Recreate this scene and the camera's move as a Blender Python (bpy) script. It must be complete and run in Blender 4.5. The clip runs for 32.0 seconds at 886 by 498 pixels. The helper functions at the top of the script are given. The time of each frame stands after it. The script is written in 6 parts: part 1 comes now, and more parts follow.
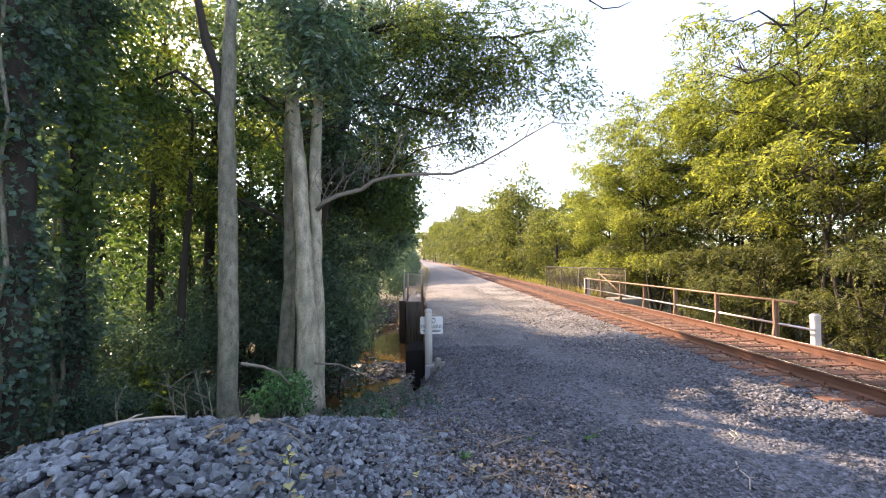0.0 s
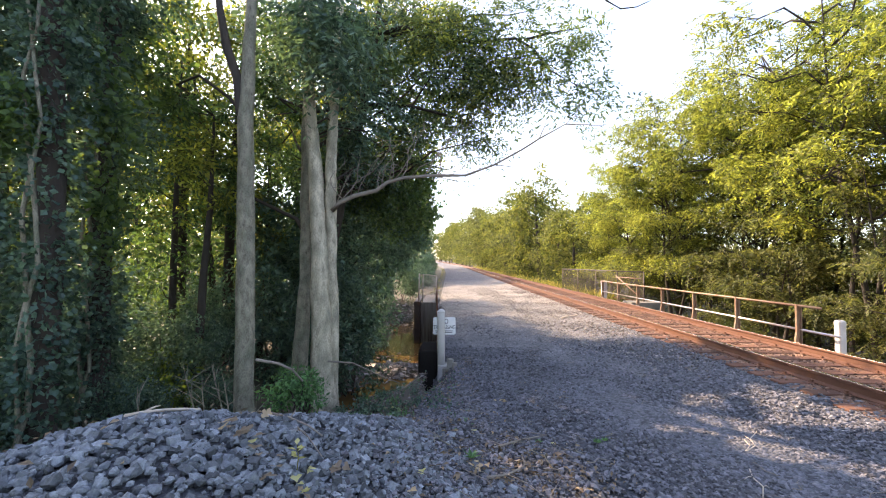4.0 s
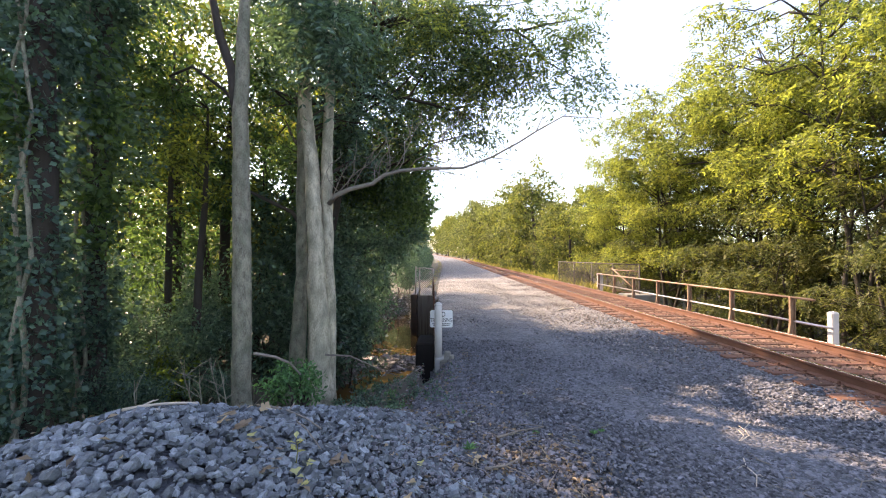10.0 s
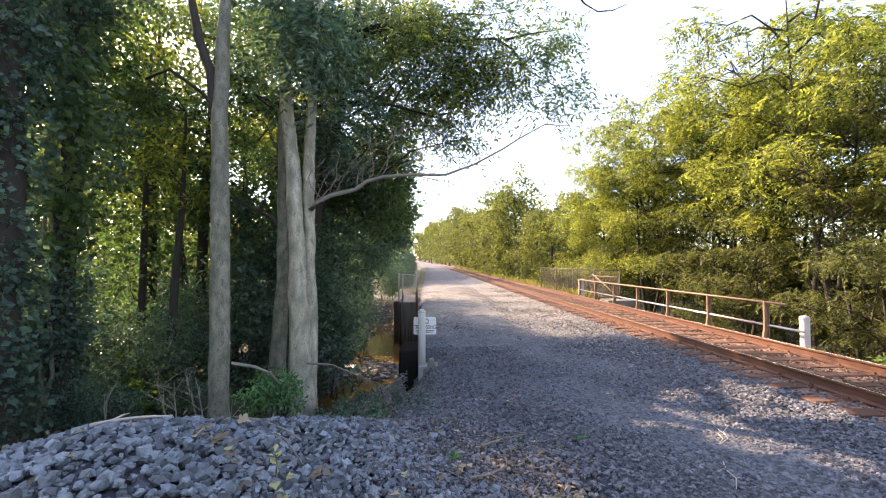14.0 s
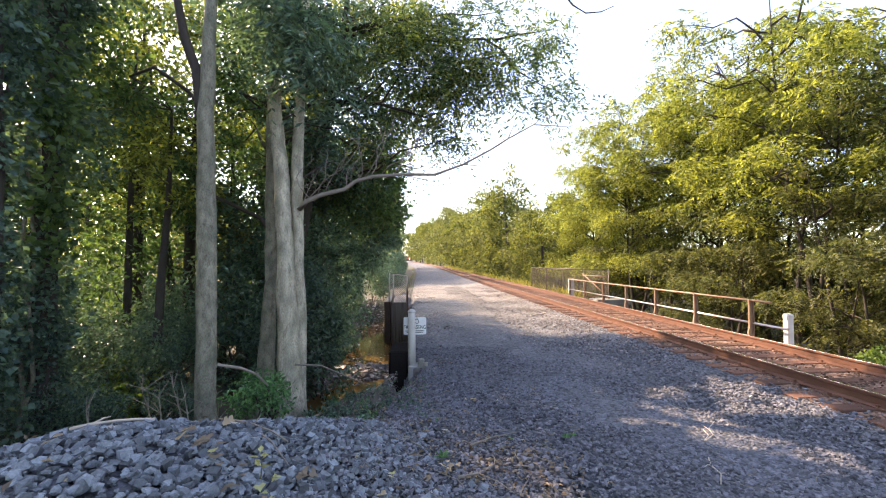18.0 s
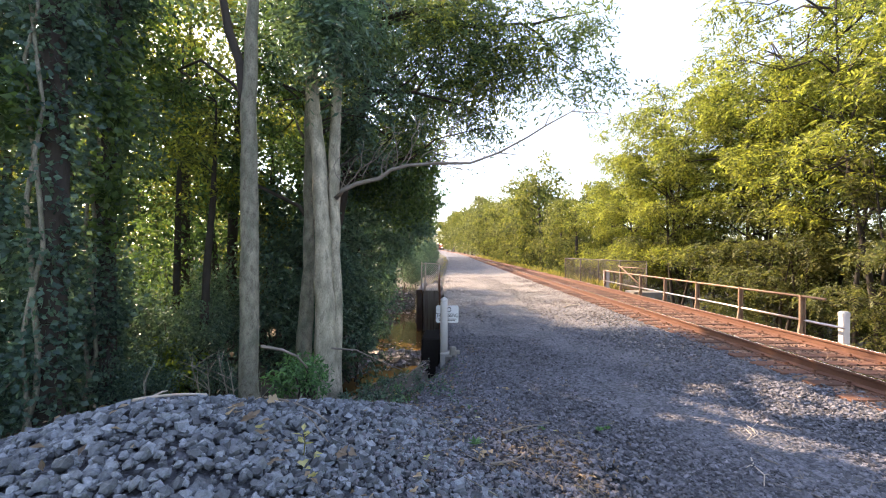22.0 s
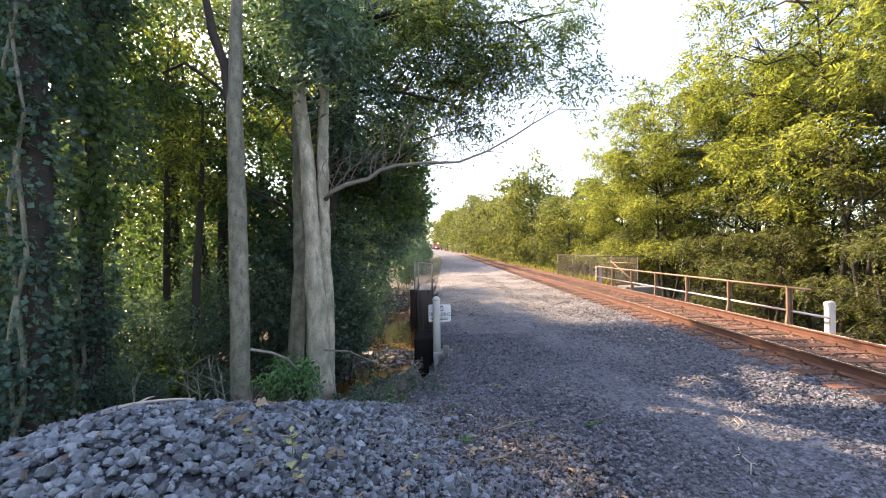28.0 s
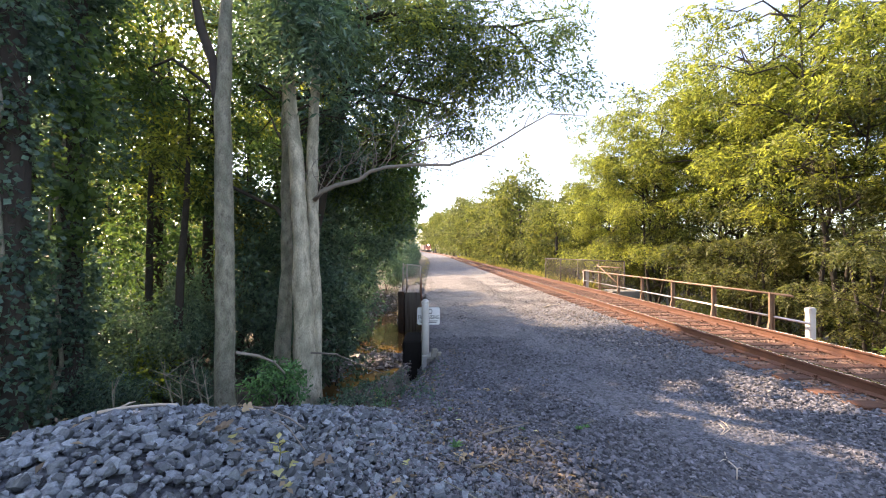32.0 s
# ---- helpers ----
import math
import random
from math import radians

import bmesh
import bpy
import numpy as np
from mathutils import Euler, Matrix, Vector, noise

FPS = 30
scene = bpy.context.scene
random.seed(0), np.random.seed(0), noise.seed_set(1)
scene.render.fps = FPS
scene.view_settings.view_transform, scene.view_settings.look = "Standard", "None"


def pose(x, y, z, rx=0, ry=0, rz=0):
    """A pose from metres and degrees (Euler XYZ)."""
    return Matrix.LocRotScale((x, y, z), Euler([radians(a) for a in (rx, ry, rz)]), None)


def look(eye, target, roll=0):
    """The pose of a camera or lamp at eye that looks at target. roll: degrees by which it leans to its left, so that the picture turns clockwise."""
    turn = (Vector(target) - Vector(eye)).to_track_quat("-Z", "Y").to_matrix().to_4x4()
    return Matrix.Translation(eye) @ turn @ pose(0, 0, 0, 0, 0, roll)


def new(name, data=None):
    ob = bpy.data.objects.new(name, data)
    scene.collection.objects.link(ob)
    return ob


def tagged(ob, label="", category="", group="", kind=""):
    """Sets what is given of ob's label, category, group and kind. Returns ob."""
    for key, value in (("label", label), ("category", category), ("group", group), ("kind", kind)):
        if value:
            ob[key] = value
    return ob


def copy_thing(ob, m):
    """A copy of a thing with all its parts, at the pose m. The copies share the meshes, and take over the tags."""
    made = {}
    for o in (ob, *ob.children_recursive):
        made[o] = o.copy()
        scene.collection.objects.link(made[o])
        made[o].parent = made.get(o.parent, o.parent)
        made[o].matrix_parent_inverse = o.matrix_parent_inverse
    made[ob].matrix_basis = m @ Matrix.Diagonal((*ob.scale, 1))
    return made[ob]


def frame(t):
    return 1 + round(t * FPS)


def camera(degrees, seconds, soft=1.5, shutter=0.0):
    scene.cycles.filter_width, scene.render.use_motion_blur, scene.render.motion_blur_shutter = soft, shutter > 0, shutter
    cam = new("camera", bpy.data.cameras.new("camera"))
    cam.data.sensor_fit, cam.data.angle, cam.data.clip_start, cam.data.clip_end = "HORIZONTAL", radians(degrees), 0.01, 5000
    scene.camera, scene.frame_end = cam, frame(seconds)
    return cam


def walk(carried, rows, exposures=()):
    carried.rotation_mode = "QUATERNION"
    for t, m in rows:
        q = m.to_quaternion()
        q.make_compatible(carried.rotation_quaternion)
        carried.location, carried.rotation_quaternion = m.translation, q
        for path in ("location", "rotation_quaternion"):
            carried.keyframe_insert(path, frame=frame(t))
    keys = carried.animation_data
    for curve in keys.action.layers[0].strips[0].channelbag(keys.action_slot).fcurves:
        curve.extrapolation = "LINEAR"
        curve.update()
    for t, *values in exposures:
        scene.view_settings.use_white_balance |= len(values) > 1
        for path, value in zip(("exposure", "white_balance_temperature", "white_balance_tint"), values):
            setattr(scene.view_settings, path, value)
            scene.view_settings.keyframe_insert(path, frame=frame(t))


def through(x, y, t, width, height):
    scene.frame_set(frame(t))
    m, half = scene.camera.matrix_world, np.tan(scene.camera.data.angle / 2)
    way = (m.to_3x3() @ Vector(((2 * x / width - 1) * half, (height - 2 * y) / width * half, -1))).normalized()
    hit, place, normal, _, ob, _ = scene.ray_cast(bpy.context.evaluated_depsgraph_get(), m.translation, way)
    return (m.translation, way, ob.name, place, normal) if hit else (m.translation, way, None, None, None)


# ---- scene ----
cam = camera(94.3, 32.0, soft=1.1)
PATH = [
    (0, (-0.233, 0.439, 2.018), (-0.182, 2.437, 2.075), -0.5),
    (0.5, (-0.216, 0.44, 2.013), (-0.168, 2.439, 2.065), -0.2),
    (1, (-0.187, 0.431, 2.006), (-0.136, 2.43, 2.058), -0.1),
    (1.5, (-0.181, 0.417, 2.011), (-0.132, 2.415, 2.066), -0.0),
    (2, (-0.177, 0.417, 2.01), (-0.129, 2.415, 2.065), -0.1),
    (2.5, (-0.174, 0.415, 2.012), (-0.132, 2.414, 2.062), -0.2),
    (3, (-0.177, 0.419, 2.006), (-0.148, 2.419, 2.058), -0.2),
    (3.5, (-0.171, 0.408, 2.013), (-0.172, 2.407, 2.076), -0.1),
    (5.5, (-0.166, 0.384, 2.017), (-0.231, 2.382, 2.062), 0.3),
    (6, (-0.164, 0.393, 1.998), (-0.223, 2.392, 2.004), 0.1),
    (6.5, (-0.174, 0.408, 2.006), (-0.225, 2.407, 2.005), -0.2),
    (7, (-0.219, 0.438, 2.016), (-0.25, 2.438, 2.026), -0.4),
    (7.5, (-0.226, 0.442, 2.026), (-0.255, 2.442, 2.046), -0.2),
    (8, (-0.218, 0.43, 2.01), (-0.253, 2.429, 2.032), -0.2),
    (8.5, (-0.237, 0.436, 2.025), (-0.273, 2.435, 2.054), -0.2),
    (9, (-0.201, 0.435, 2.012), (-0.239, 2.435, 2.034), -0.2),
    (9.5, (-0.184, 0.418, 2.019), (-0.218, 2.417, 2.051), -0.2),
    (10, (-0.181, 0.402, 2.016), (-0.192, 2.402, 2.045), -0.1),
    (10.5, (-0.174, 0.405, 2.009), (-0.174, 2.405, 2.036), 0.1),
    (11, (-0.17, 0.413, 2.008), (-0.149, 2.413, 2.034), 0.2),
    (11.5, (-0.177, 0.412, 2.008), (-0.145, 2.412, 2.044), 0.2),
    (12, (-0.176, 0.41, 2.01), (-0.134, 2.409, 2.062), 0.1),
    (12.5, (-0.172, 0.412, 2.011), (-0.127, 2.411, 2.06), 0.1),
    (13, (-0.161, 0.412, 2.01), (-0.098, 2.41, 2.064), 0.2),
    (13.5, (-0.163, 0.414, 2.008), (-0.092, 2.412, 2.057), 0.1),
    (14, (-0.188, 0.425, 2.017), (-0.117, 2.423, 2.077), -0.2),
    (14.5, (-0.223, 0.448, 2.019), (-0.146, 2.446, 2.06), -0.5),
    (16.5, (-0.154, 0.422, 2.018), (-0.064, 2.419, 2.056), -0.3),
    (17, (-0.156, 0.432, 2.018), (-0.044, 2.428, 2.06), -0.2),
    (17.5, (-0.165, 0.438, 2.01), (-0.058, 2.435, 2.056), -0.2),
    (18, (-0.16, 0.426, 2.01), (-0.046, 2.421, 2.071), -0.4),
    (18.5, (-0.163, 0.419, 2.013), (-0.049, 2.415, 2.067), -0.6),
    (19, (-0.16, 0.407, 2.014), (-0.049, 2.403, 2.074), -0.8),
    (19.5, (-0.163, 0.401, 2.017), (-0.059, 2.397, 2.095), -0.8),
    (20, (-0.146, 0.402, 2.014), (-0.08, 2.399, 2.087), -0.7),
    (20.5, (-0.158, 0.4, 2.017), (-0.107, 2.399, 2.083), -0.6),
    (21, (-0.193, 0.41, 2.015), (-0.154, 2.409, 2.056), -0.5),
    (21.5, (-0.198, 0.413, 2.014), (-0.2, 2.413, 2.026), -0.1),
    (22, (-0.195, 0.411, 2.012), (-0.234, 2.41, 2.019), 0.4),
    (22.5, (-0.184, 0.409, 2.011), (-0.241, 2.408, 2.029), 0.6),
    (23, (-0.177, 0.406, 2.014), (-0.24, 2.405, 2.035), 0.6),
    (23.5, (-0.164, 0.405, 2.011), (-0.23, 2.404, 2.023), 0.5),
    (24, (-0.173, 0.412, 2.015), (-0.239, 2.411, 2.024), 0.3),
    (24.5, (-0.169, 0.412, 2.017), (-0.219, 2.412, 2.021), 0.2),
    (25, (-0.178, 0.42, 2.018), (-0.208, 2.42, 2.021), 0.2),
    (25.5, (-0.187, 0.419, 2.025), (-0.206, 2.419, 2.036), 0.1),
    (27.5, (-0.163, 0.393, 2.014), (-0.161, 2.393, 2.014), -0.6),
    (28, (-0.136, 0.398, 2.011), (-0.145, 2.398, 2.014), -0.8),
    (28.5, (-0.129, 0.405, 2.01), (-0.131, 2.405, 2.02), -0.8),
    (29, (-0.153, 0.43, 2.01), (-0.138, 2.43, 2.024), -0.5),
    (29.5, (-0.198, 0.46, 2.024), (-0.165, 2.46, 2.047), 0.0),
    (30, (-0.186, 0.463, 2.021), (-0.165, 2.463, 2.049), 0.3),
    (30.5, (-0.182, 0.462, 2.017), (-0.154, 2.462, 2.043), 0.3),
    (31, (-0.204, 0.46, 2.029), (-0.168, 2.459, 2.064), 0.0),
    (31.5, (-0.18, 0.433, 2.014), (-0.145, 2.432, 2.025), -0.2),
    (32, (-0.169, 0.428, 2.022), (-0.12, 2.427, 2.035), -0.1),
]
walk(cam, [(t, look(eye, target, roll)) for t, eye, target, roll in PATH])

# ---- light ----
SUN_AZ, SUN_EL = -49.0, 35.0          # degrees from +y towards +x, and above the horizon
world = bpy.data.worlds.new("world")
scene.world = world
world.use_nodes = True
wn = world.node_tree.nodes
sky = wn.new("ShaderNodeTexSky")
sky.sky_type, sky.sun_disc = "NISHITA", False
sky.sun_elevation, sky.sun_rotation = radians(SUN_EL), radians(SUN_AZ)
sky.air_density, sky.dust_density = 1.0, 1.3
wn["Background"].inputs["Strength"].default_value = 0.10
haze = wn.new("ShaderNodeHueSaturation")
haze.inputs["Saturation"].default_value, haze.inputs["Value"].default_value = 0.80, 1.95
haze.inputs["Hue"].default_value = 0.513
world.node_tree.links.new(sky.outputs[0], haze.inputs["Color"])
world.node_tree.links.new(haze.outputs[0], wn["Background"].inputs["Color"])
sun = new("sun", bpy.data.lights.new("sun", "SUN"))
sun.data.energy, sun.data.angle, sun.data.color = 5.0, radians(0.5), (1.0, 0.73, 0.49)
sd = Vector((math.sin(radians(SUN_AZ)) * math.cos(radians(SUN_EL)), math.cos(radians(SUN_AZ)) * math.cos(radians(SUN_EL)), math.sin(radians(SUN_EL))))
sun.matrix_world = look(tuple(sd * 60), (0, 0, 0))
scene.view_settings.exposure = 1.63

# ---- materials ----
def mat(name, base, rough=0.8, metal=0.0, var=0.25, scale=6.0, scale2=40.0, bump=0.3, bump_dist=0.01, island=0.0, objrand=0.0, tint=None, tint_scale=1.5, tint_amount=0.5, coords="Object", stretch=None, cells=0.0, spec=0.5, beyond=None):
    """A surface with two scales of colour variation, an optional second tint in patches, and relief."""
    m = bpy.data.materials.new(name)
    m.use_nodes = True
    nt = m.node_tree
    n, l = nt.nodes, nt.links
    b = n["Principled BSDF"]
    b.inputs["Roughness"].default_value, b.inputs["Metallic"].default_value = rough, metal
    b.inputs["Specular IOR Level"].default_value = spec
    tc = n.new("ShaderNodeTexCoord")
    co = tc.outputs[coords]
    if stretch:
        mp = n.new("ShaderNodeMapping")
        mp.inputs["Scale"].default_value = stretch
        l.new(co, mp.inputs["Vector"])
        co = mp.outputs[0]
    def noise_node(s, d=6.0):
        t = n.new("ShaderNodeTexNoise")
        t.inputs["Scale"].default_value, t.inputs["Detail"].default_value = s, d
        l.new(co, t.inputs["Vector"])
        return t.outputs["Fac"]
    def math_node(op, a, c):
        t = n.new("ShaderNodeMath")
        t.operation = op
        for k, v in enumerate((a, c)):
            if isinstance(v, (int, float)):
                t.inputs[k].default_value = v
            else:
                l.new(v, t.inputs[k])
        return t.outputs[0]
    n1, n2 = noise_node(scale), noise_node(scale2)
    mix = math_node("ADD", math_node("MULTIPLY", n1, 0.6), math_node("MULTIPLY", n2, 0.4))
    val = math_node("ADD", math_node("MULTIPLY", mix, 4 * var), 1 - 2 * var)
    if island:
        g = n.new("ShaderNodeNewGeometry")
        val = math_node("MULTIPLY", val, math_node("ADD", math_node("MULTIPLY", g.outputs["Random Per Island"], 2 * island), 1 - island))
    if cells:
        vo = n.new("ShaderNodeTexVoronoi")
        vo.inputs["Scale"].default_value = cells
        l.new(co, vo.inputs["Vector"])
        sp = n.new("ShaderNodeSeparateColor")
        l.new(vo.outputs["Color"], sp.inputs[0])
        val = math_node("MULTIPLY", val, math_node("ADD", math_node("MULTIPLY", sp.outputs[0], 0.9), 0.55))
        mix = math_node("SUBTRACT", math_node("MULTIPLY", mix, 0.5), math_node("MULTIPLY", vo.outputs["Distance"], 1.3))
    if objrand:
        g = n.new("ShaderNodeObjectInfo")
        val = math_node("MULTIPLY", val, math_node("ADD", math_node("MULTIPLY", g.outputs["Random"], 2 * objrand), 1 - objrand))
    col = n.new("ShaderNodeRGB")
    col.outputs[0].default_value = (*base, 1)
    out = col.outputs[0]
    if tint:
        c2 = n.new("ShaderNodeMix")
        c2.data_type = "RGBA"
        rmp = n.new("ShaderNodeValToRGB")
        rmp.color_ramp.elements[0].position, rmp.color_ramp.elements[1].position = 0.45, 0.62
        l.new(noise_node(tint_scale, 4), rmp.inputs[0])
        l.new(math_node("MULTIPLY", rmp.outputs[0], tint_amount), c2.inputs[0])
        l.new(out, c2.inputs[6])
        c2.inputs[7].default_value = (*tint, 1)
        out = c2.outputs[2]
    if beyond:
        # paler gravel from y0 to y1, ragged edge; sunlight put into its colour
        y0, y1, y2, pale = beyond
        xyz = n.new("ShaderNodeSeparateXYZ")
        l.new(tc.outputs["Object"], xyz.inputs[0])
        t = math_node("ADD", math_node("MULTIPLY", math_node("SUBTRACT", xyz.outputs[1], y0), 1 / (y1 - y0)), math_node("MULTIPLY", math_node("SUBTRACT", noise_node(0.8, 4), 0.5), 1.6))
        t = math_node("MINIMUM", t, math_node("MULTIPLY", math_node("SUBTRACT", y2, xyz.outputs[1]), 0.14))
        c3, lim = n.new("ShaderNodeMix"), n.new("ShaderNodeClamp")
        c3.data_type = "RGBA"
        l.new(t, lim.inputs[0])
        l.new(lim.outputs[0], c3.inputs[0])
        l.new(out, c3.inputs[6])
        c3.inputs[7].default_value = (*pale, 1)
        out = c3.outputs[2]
    vm = n.new("ShaderNodeVectorMath")
    vm.operation = "SCALE"
    l.new(out, vm.inputs[0])
    l.new(val, vm.inputs["Scale"])
    l.new(vm.outputs[0], b.inputs["Base Color"])
    if bump:
        bp = n.new("ShaderNodeBump")
        bp.inputs["Strength"].default_value, bp.inputs["Distance"].default_value = bump, bump_dist
        l.new(mix, bp.inputs["Height"])
        l.new(bp.outputs[0], b.inputs["Normal"])
    return m


def leaf_mat(name, base, base2, through=0.45, island=0.35, rough=0.5, gloss=0.5):
    """Leaves: two greens mixed leaf by leaf and in patches; part of the light passes through."""
    m = bpy.data.materials.new(name)
    m.use_nodes = True
    n, l = m.node_tree.nodes, m.node_tree.links
    b, out = n["Principled BSDF"], n["Material Output"]
    b.inputs["Roughness"].default_value, b.inputs["Specular IOR Level"].default_value = rough, gloss
    g, tc, nz = n.new("ShaderNodeNewGeometry"), n.new("ShaderNodeTexCoord"), n.new("ShaderNodeTexNoise")
    nz.inputs["Scale"].default_value = 0.9
    l.new(tc.outputs["Object"], nz.inputs["Vector"])
    ad = n.new("ShaderNodeMath")
    ad.operation = "MULTIPLY_ADD"
    l.new(g.outputs["Random Per Island"], ad.inputs[0])
    ad.inputs[1].default_value = 0.6
    l.new(nz.outputs["Fac"], ad.inputs[2])
    rp = n.new("ShaderNodeValToRGB")
    rp.color_ramp.elements[0].position, rp.color_ramp.elements[1].position = 0.45, 1.1
    rp.color_ramp.elements[0].color, rp.color_ramp.elements[1].color = (*base, 1), (*base2, 1)
    l.new(ad.outputs[0], rp.inputs[0])
    vm = n.new("ShaderNodeVectorMath")
    vm.operation = "SCALE"
    sc = n.new("ShaderNodeMath")
    sc.operation = "MULTIPLY_ADD"
    l.new(g.outputs["Random Per Island"], sc.inputs[0])
    sc.inputs[1].default_value, sc.inputs[2].default_value = 2 * island, 1 - island
    l.new(rp.outputs[0], vm.inputs[0])
    l.new(sc.outputs[0], vm.inputs["Scale"])
    l.new(vm.outputs[0], b.inputs["Base Color"])
    tr = n.new("ShaderNodeBsdfTranslucent")
    v2 = n.new("ShaderNodeVectorMath")
    v2.operation = "MULTIPLY"
    v2.inputs[1].default_value = (1.9, 1.95, 1.0)
    l.new(vm.outputs[0], v2.inputs[0])
    l.new(v2.outputs[0], tr.inputs["Color"])
    mx = n.new("ShaderNodeMixShader")
    mx.inputs[0].default_value = through
    l.new(b.outputs[0], mx.inputs[1])
    l.new(tr.outputs[0], mx.inputs[2])
    l.new(mx.outputs[0], out.inputs["Surface"])
    return m


M_STONE = mat("blue_grey_ballast", (0.168, 0.184, 0.206), 0.75, var=0.6, scale=24, scale2=120, bump=0.9, bump_dist=0.008, island=0.6)
# Dirt darkened below the stone tone, putting shade into the gaps.
M_HEAP = mat("heap_dirt_crevice_dark", (0.085, 0.09, 0.105), 0.95, var=0.3, scale=8, scale2=60, cells=26, bump=1.0, bump_dist=0.03)
# Pale stretch matches the sunlit ground; the sun is in its colour.
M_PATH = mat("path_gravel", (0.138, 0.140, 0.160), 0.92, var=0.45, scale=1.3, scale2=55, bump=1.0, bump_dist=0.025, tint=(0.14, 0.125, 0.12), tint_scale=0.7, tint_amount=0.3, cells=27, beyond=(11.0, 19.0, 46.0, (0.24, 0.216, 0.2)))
# Shoulder stones in their sunlit tone; the warm light is in the colour.
M_BALLAST_LIT = mat("sunlit_tan_ballast", (0.155, 0.125, 0.115), 0.9, var=0.25, scale=3, scale2=60, bump=1.0, bump_dist=0.03, island=0.35, cells=20)
M_CRIB = mat("rust_stained_ballast", (0.165, 0.098, 0.068), 0.9, var=0.3, scale=3, scale2=60, bump=1.0, bump_dist=0.03, island=0.5, cells=20)
M_PSTONE = mat("path_stone", (0.152, 0.15, 0.168), 0.9, var=0.3, scale=9, scale2=60, bump=0.3, island=0.6)
M_GRAVEL_LIT = mat("sunlit_path_stone", (0.27, 0.245, 0.228), 0.9, var=0.2, scale=9, scale2=60, bump=0.3, island=0.5)
M_SOIL = mat("forest_soil", (0.095, 0.08, 0.063), 0.95, var=0.35, scale=1.5, scale2=25, bump=0.8, bump_dist=0.03, tint=(0.045, 0.06, 0.025), tint_scale=0.8)
M_RUST = mat("rusty_rail_steel", (0.13, 0.056, 0.032), 0.75, 0.0, var=0.25, scale=5, scale2=50, bump=0.15)
M_SHINE = mat("worn_rail_head", (0.55, 0.46, 0.42), 0.27, 0.95, var=0.1, scale=4, scale2=70, bump=0.05)
M_TIE = mat("weathered_tie_wood", (0.13, 0.06, 0.037), 0.9, var=0.35, scale=4, scale2=35, bump=0.6, objrand=0.3, stretch=(0.4, 4, 4))
M_PIPE = mat("rusty_painted_pipe", (0.26, 0.18, 0.12), 0.6, 0.3, var=0.25, scale=9, scale2=60, bump=0.15, tint=(0.25, 0.13, 0.08), tint_scale=4)
M_WHITE = mat("white_painted_concrete", (0.62, 0.59, 0.57), 0.7, var=0.08, scale=6, scale2=50, bump=0.2, tint=(0.5, 0.47, 0.42), tint_scale=3, tint_amount=0.5)
M_CONC = mat("grey_concrete", (0.30, 0.28, 0.25), 0.9, var=0.25, scale=2, scale2=30, bump=0.4, tint=(0.13, 0.12, 0.09), tint_scale=1.5, tint_amount=0.7)
M_GIRDER = mat("dark_steel_girder", (0.07, 0.05, 0.045), 0.6, 0.4, var=0.35, scale=3, scale2=30, bump=0.3, tint=(0.16, 0.07, 0.04), tint_scale=2)
M_WIRE = mat("galvanised_wire", (0.075, 0.06, 0.05), 0.6, 0.4, var=0.15)
M_BARK = mat("pale_smooth_bark", (0.5, 0.45, 0.34), 0.9, var=0.85, scale=14, scale2=70, bump=1.0, bump_dist=0.03, tint=(0.17, 0.165, 0.12), tint_scale=7.0, tint_amount=0.7, stretch=(1, 1, 0.45))
M_BARKG = mat("grey_brown_bark", (0.28, 0.258, 0.195), 0.9, var=0.9, scale=16, scale2=80, bump=1.0, bump_dist=0.03, tint=(0.11, 0.12, 0.08), tint_scale=8.0, tint_amount=0.6, stretch=(1, 1, 0.5))
M_BARKD = mat("dark_furrowed_bark", (0.055, 0.045, 0.037), 0.95, var=0.3, scale=5, scale2=40, bump=0.8, bump_dist=0.02, stretch=(1, 1, 0.25))
M_DEAD = mat("dead_branch_wood", (0.25, 0.215, 0.18), 0.9, var=0.25, scale=8, scale2=60, bump=0.3)
M_LEAF_L = leaf_mat("deep_green_leaf", (0.045, 0.088, 0.05), (0.092, 0.14, 0.05), 0.46, rough=0.42)
M_LEAF_B = leaf_mat("bluish_green_leaf", (0.056, 0.107, 0.094), (0.10, 0.155, 0.116), 0.33, rough=0.42, gloss=0.38)
M_LEAF_C = leaf_mat("canopy_green_leaf", (0.06, 0.095, 0.06), (0.115, 0.15, 0.07), 0.5, rough=0.42, gloss=0.4)
M_LEAF_F = leaf_mat("fresh_green_leaf", (0.06, 0.14, 0.055), (0.10, 0.20, 0.08), 0.35)
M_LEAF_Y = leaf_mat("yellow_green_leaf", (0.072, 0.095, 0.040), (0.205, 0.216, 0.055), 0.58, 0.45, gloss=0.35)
M_LEAF_R = leaf_mat("olive_green_leaf", (0.058, 0.074, 0.036), (0.132, 0.136, 0.058), 0.48, gloss=0.3)
M_LEAF_O = leaf_mat("sunlit_olive_leaf", (0.062, 0.082, 0.032), (0.145, 0.15, 0.048), 0.48, gloss=0.2)
# Darkened olive: the shade low among the trees is in the leaf colour.
M_LEAF_D = leaf_mat("shade_dark_olive_leaf", (0.028, 0.042, 0.016), (0.06, 0.072, 0.022), 0.35, gloss=0.2)
M_LEAF_G = leaf_mat("bright_bush_leaf", (0.05, 0.10, 0.02), (0.12, 0.17, 0.035), 0.4)
M_GRASS = leaf_mat("dry_verge_grass", (0.10, 0.13, 0.03), (0.26, 0.22, 0.08), 0.4)
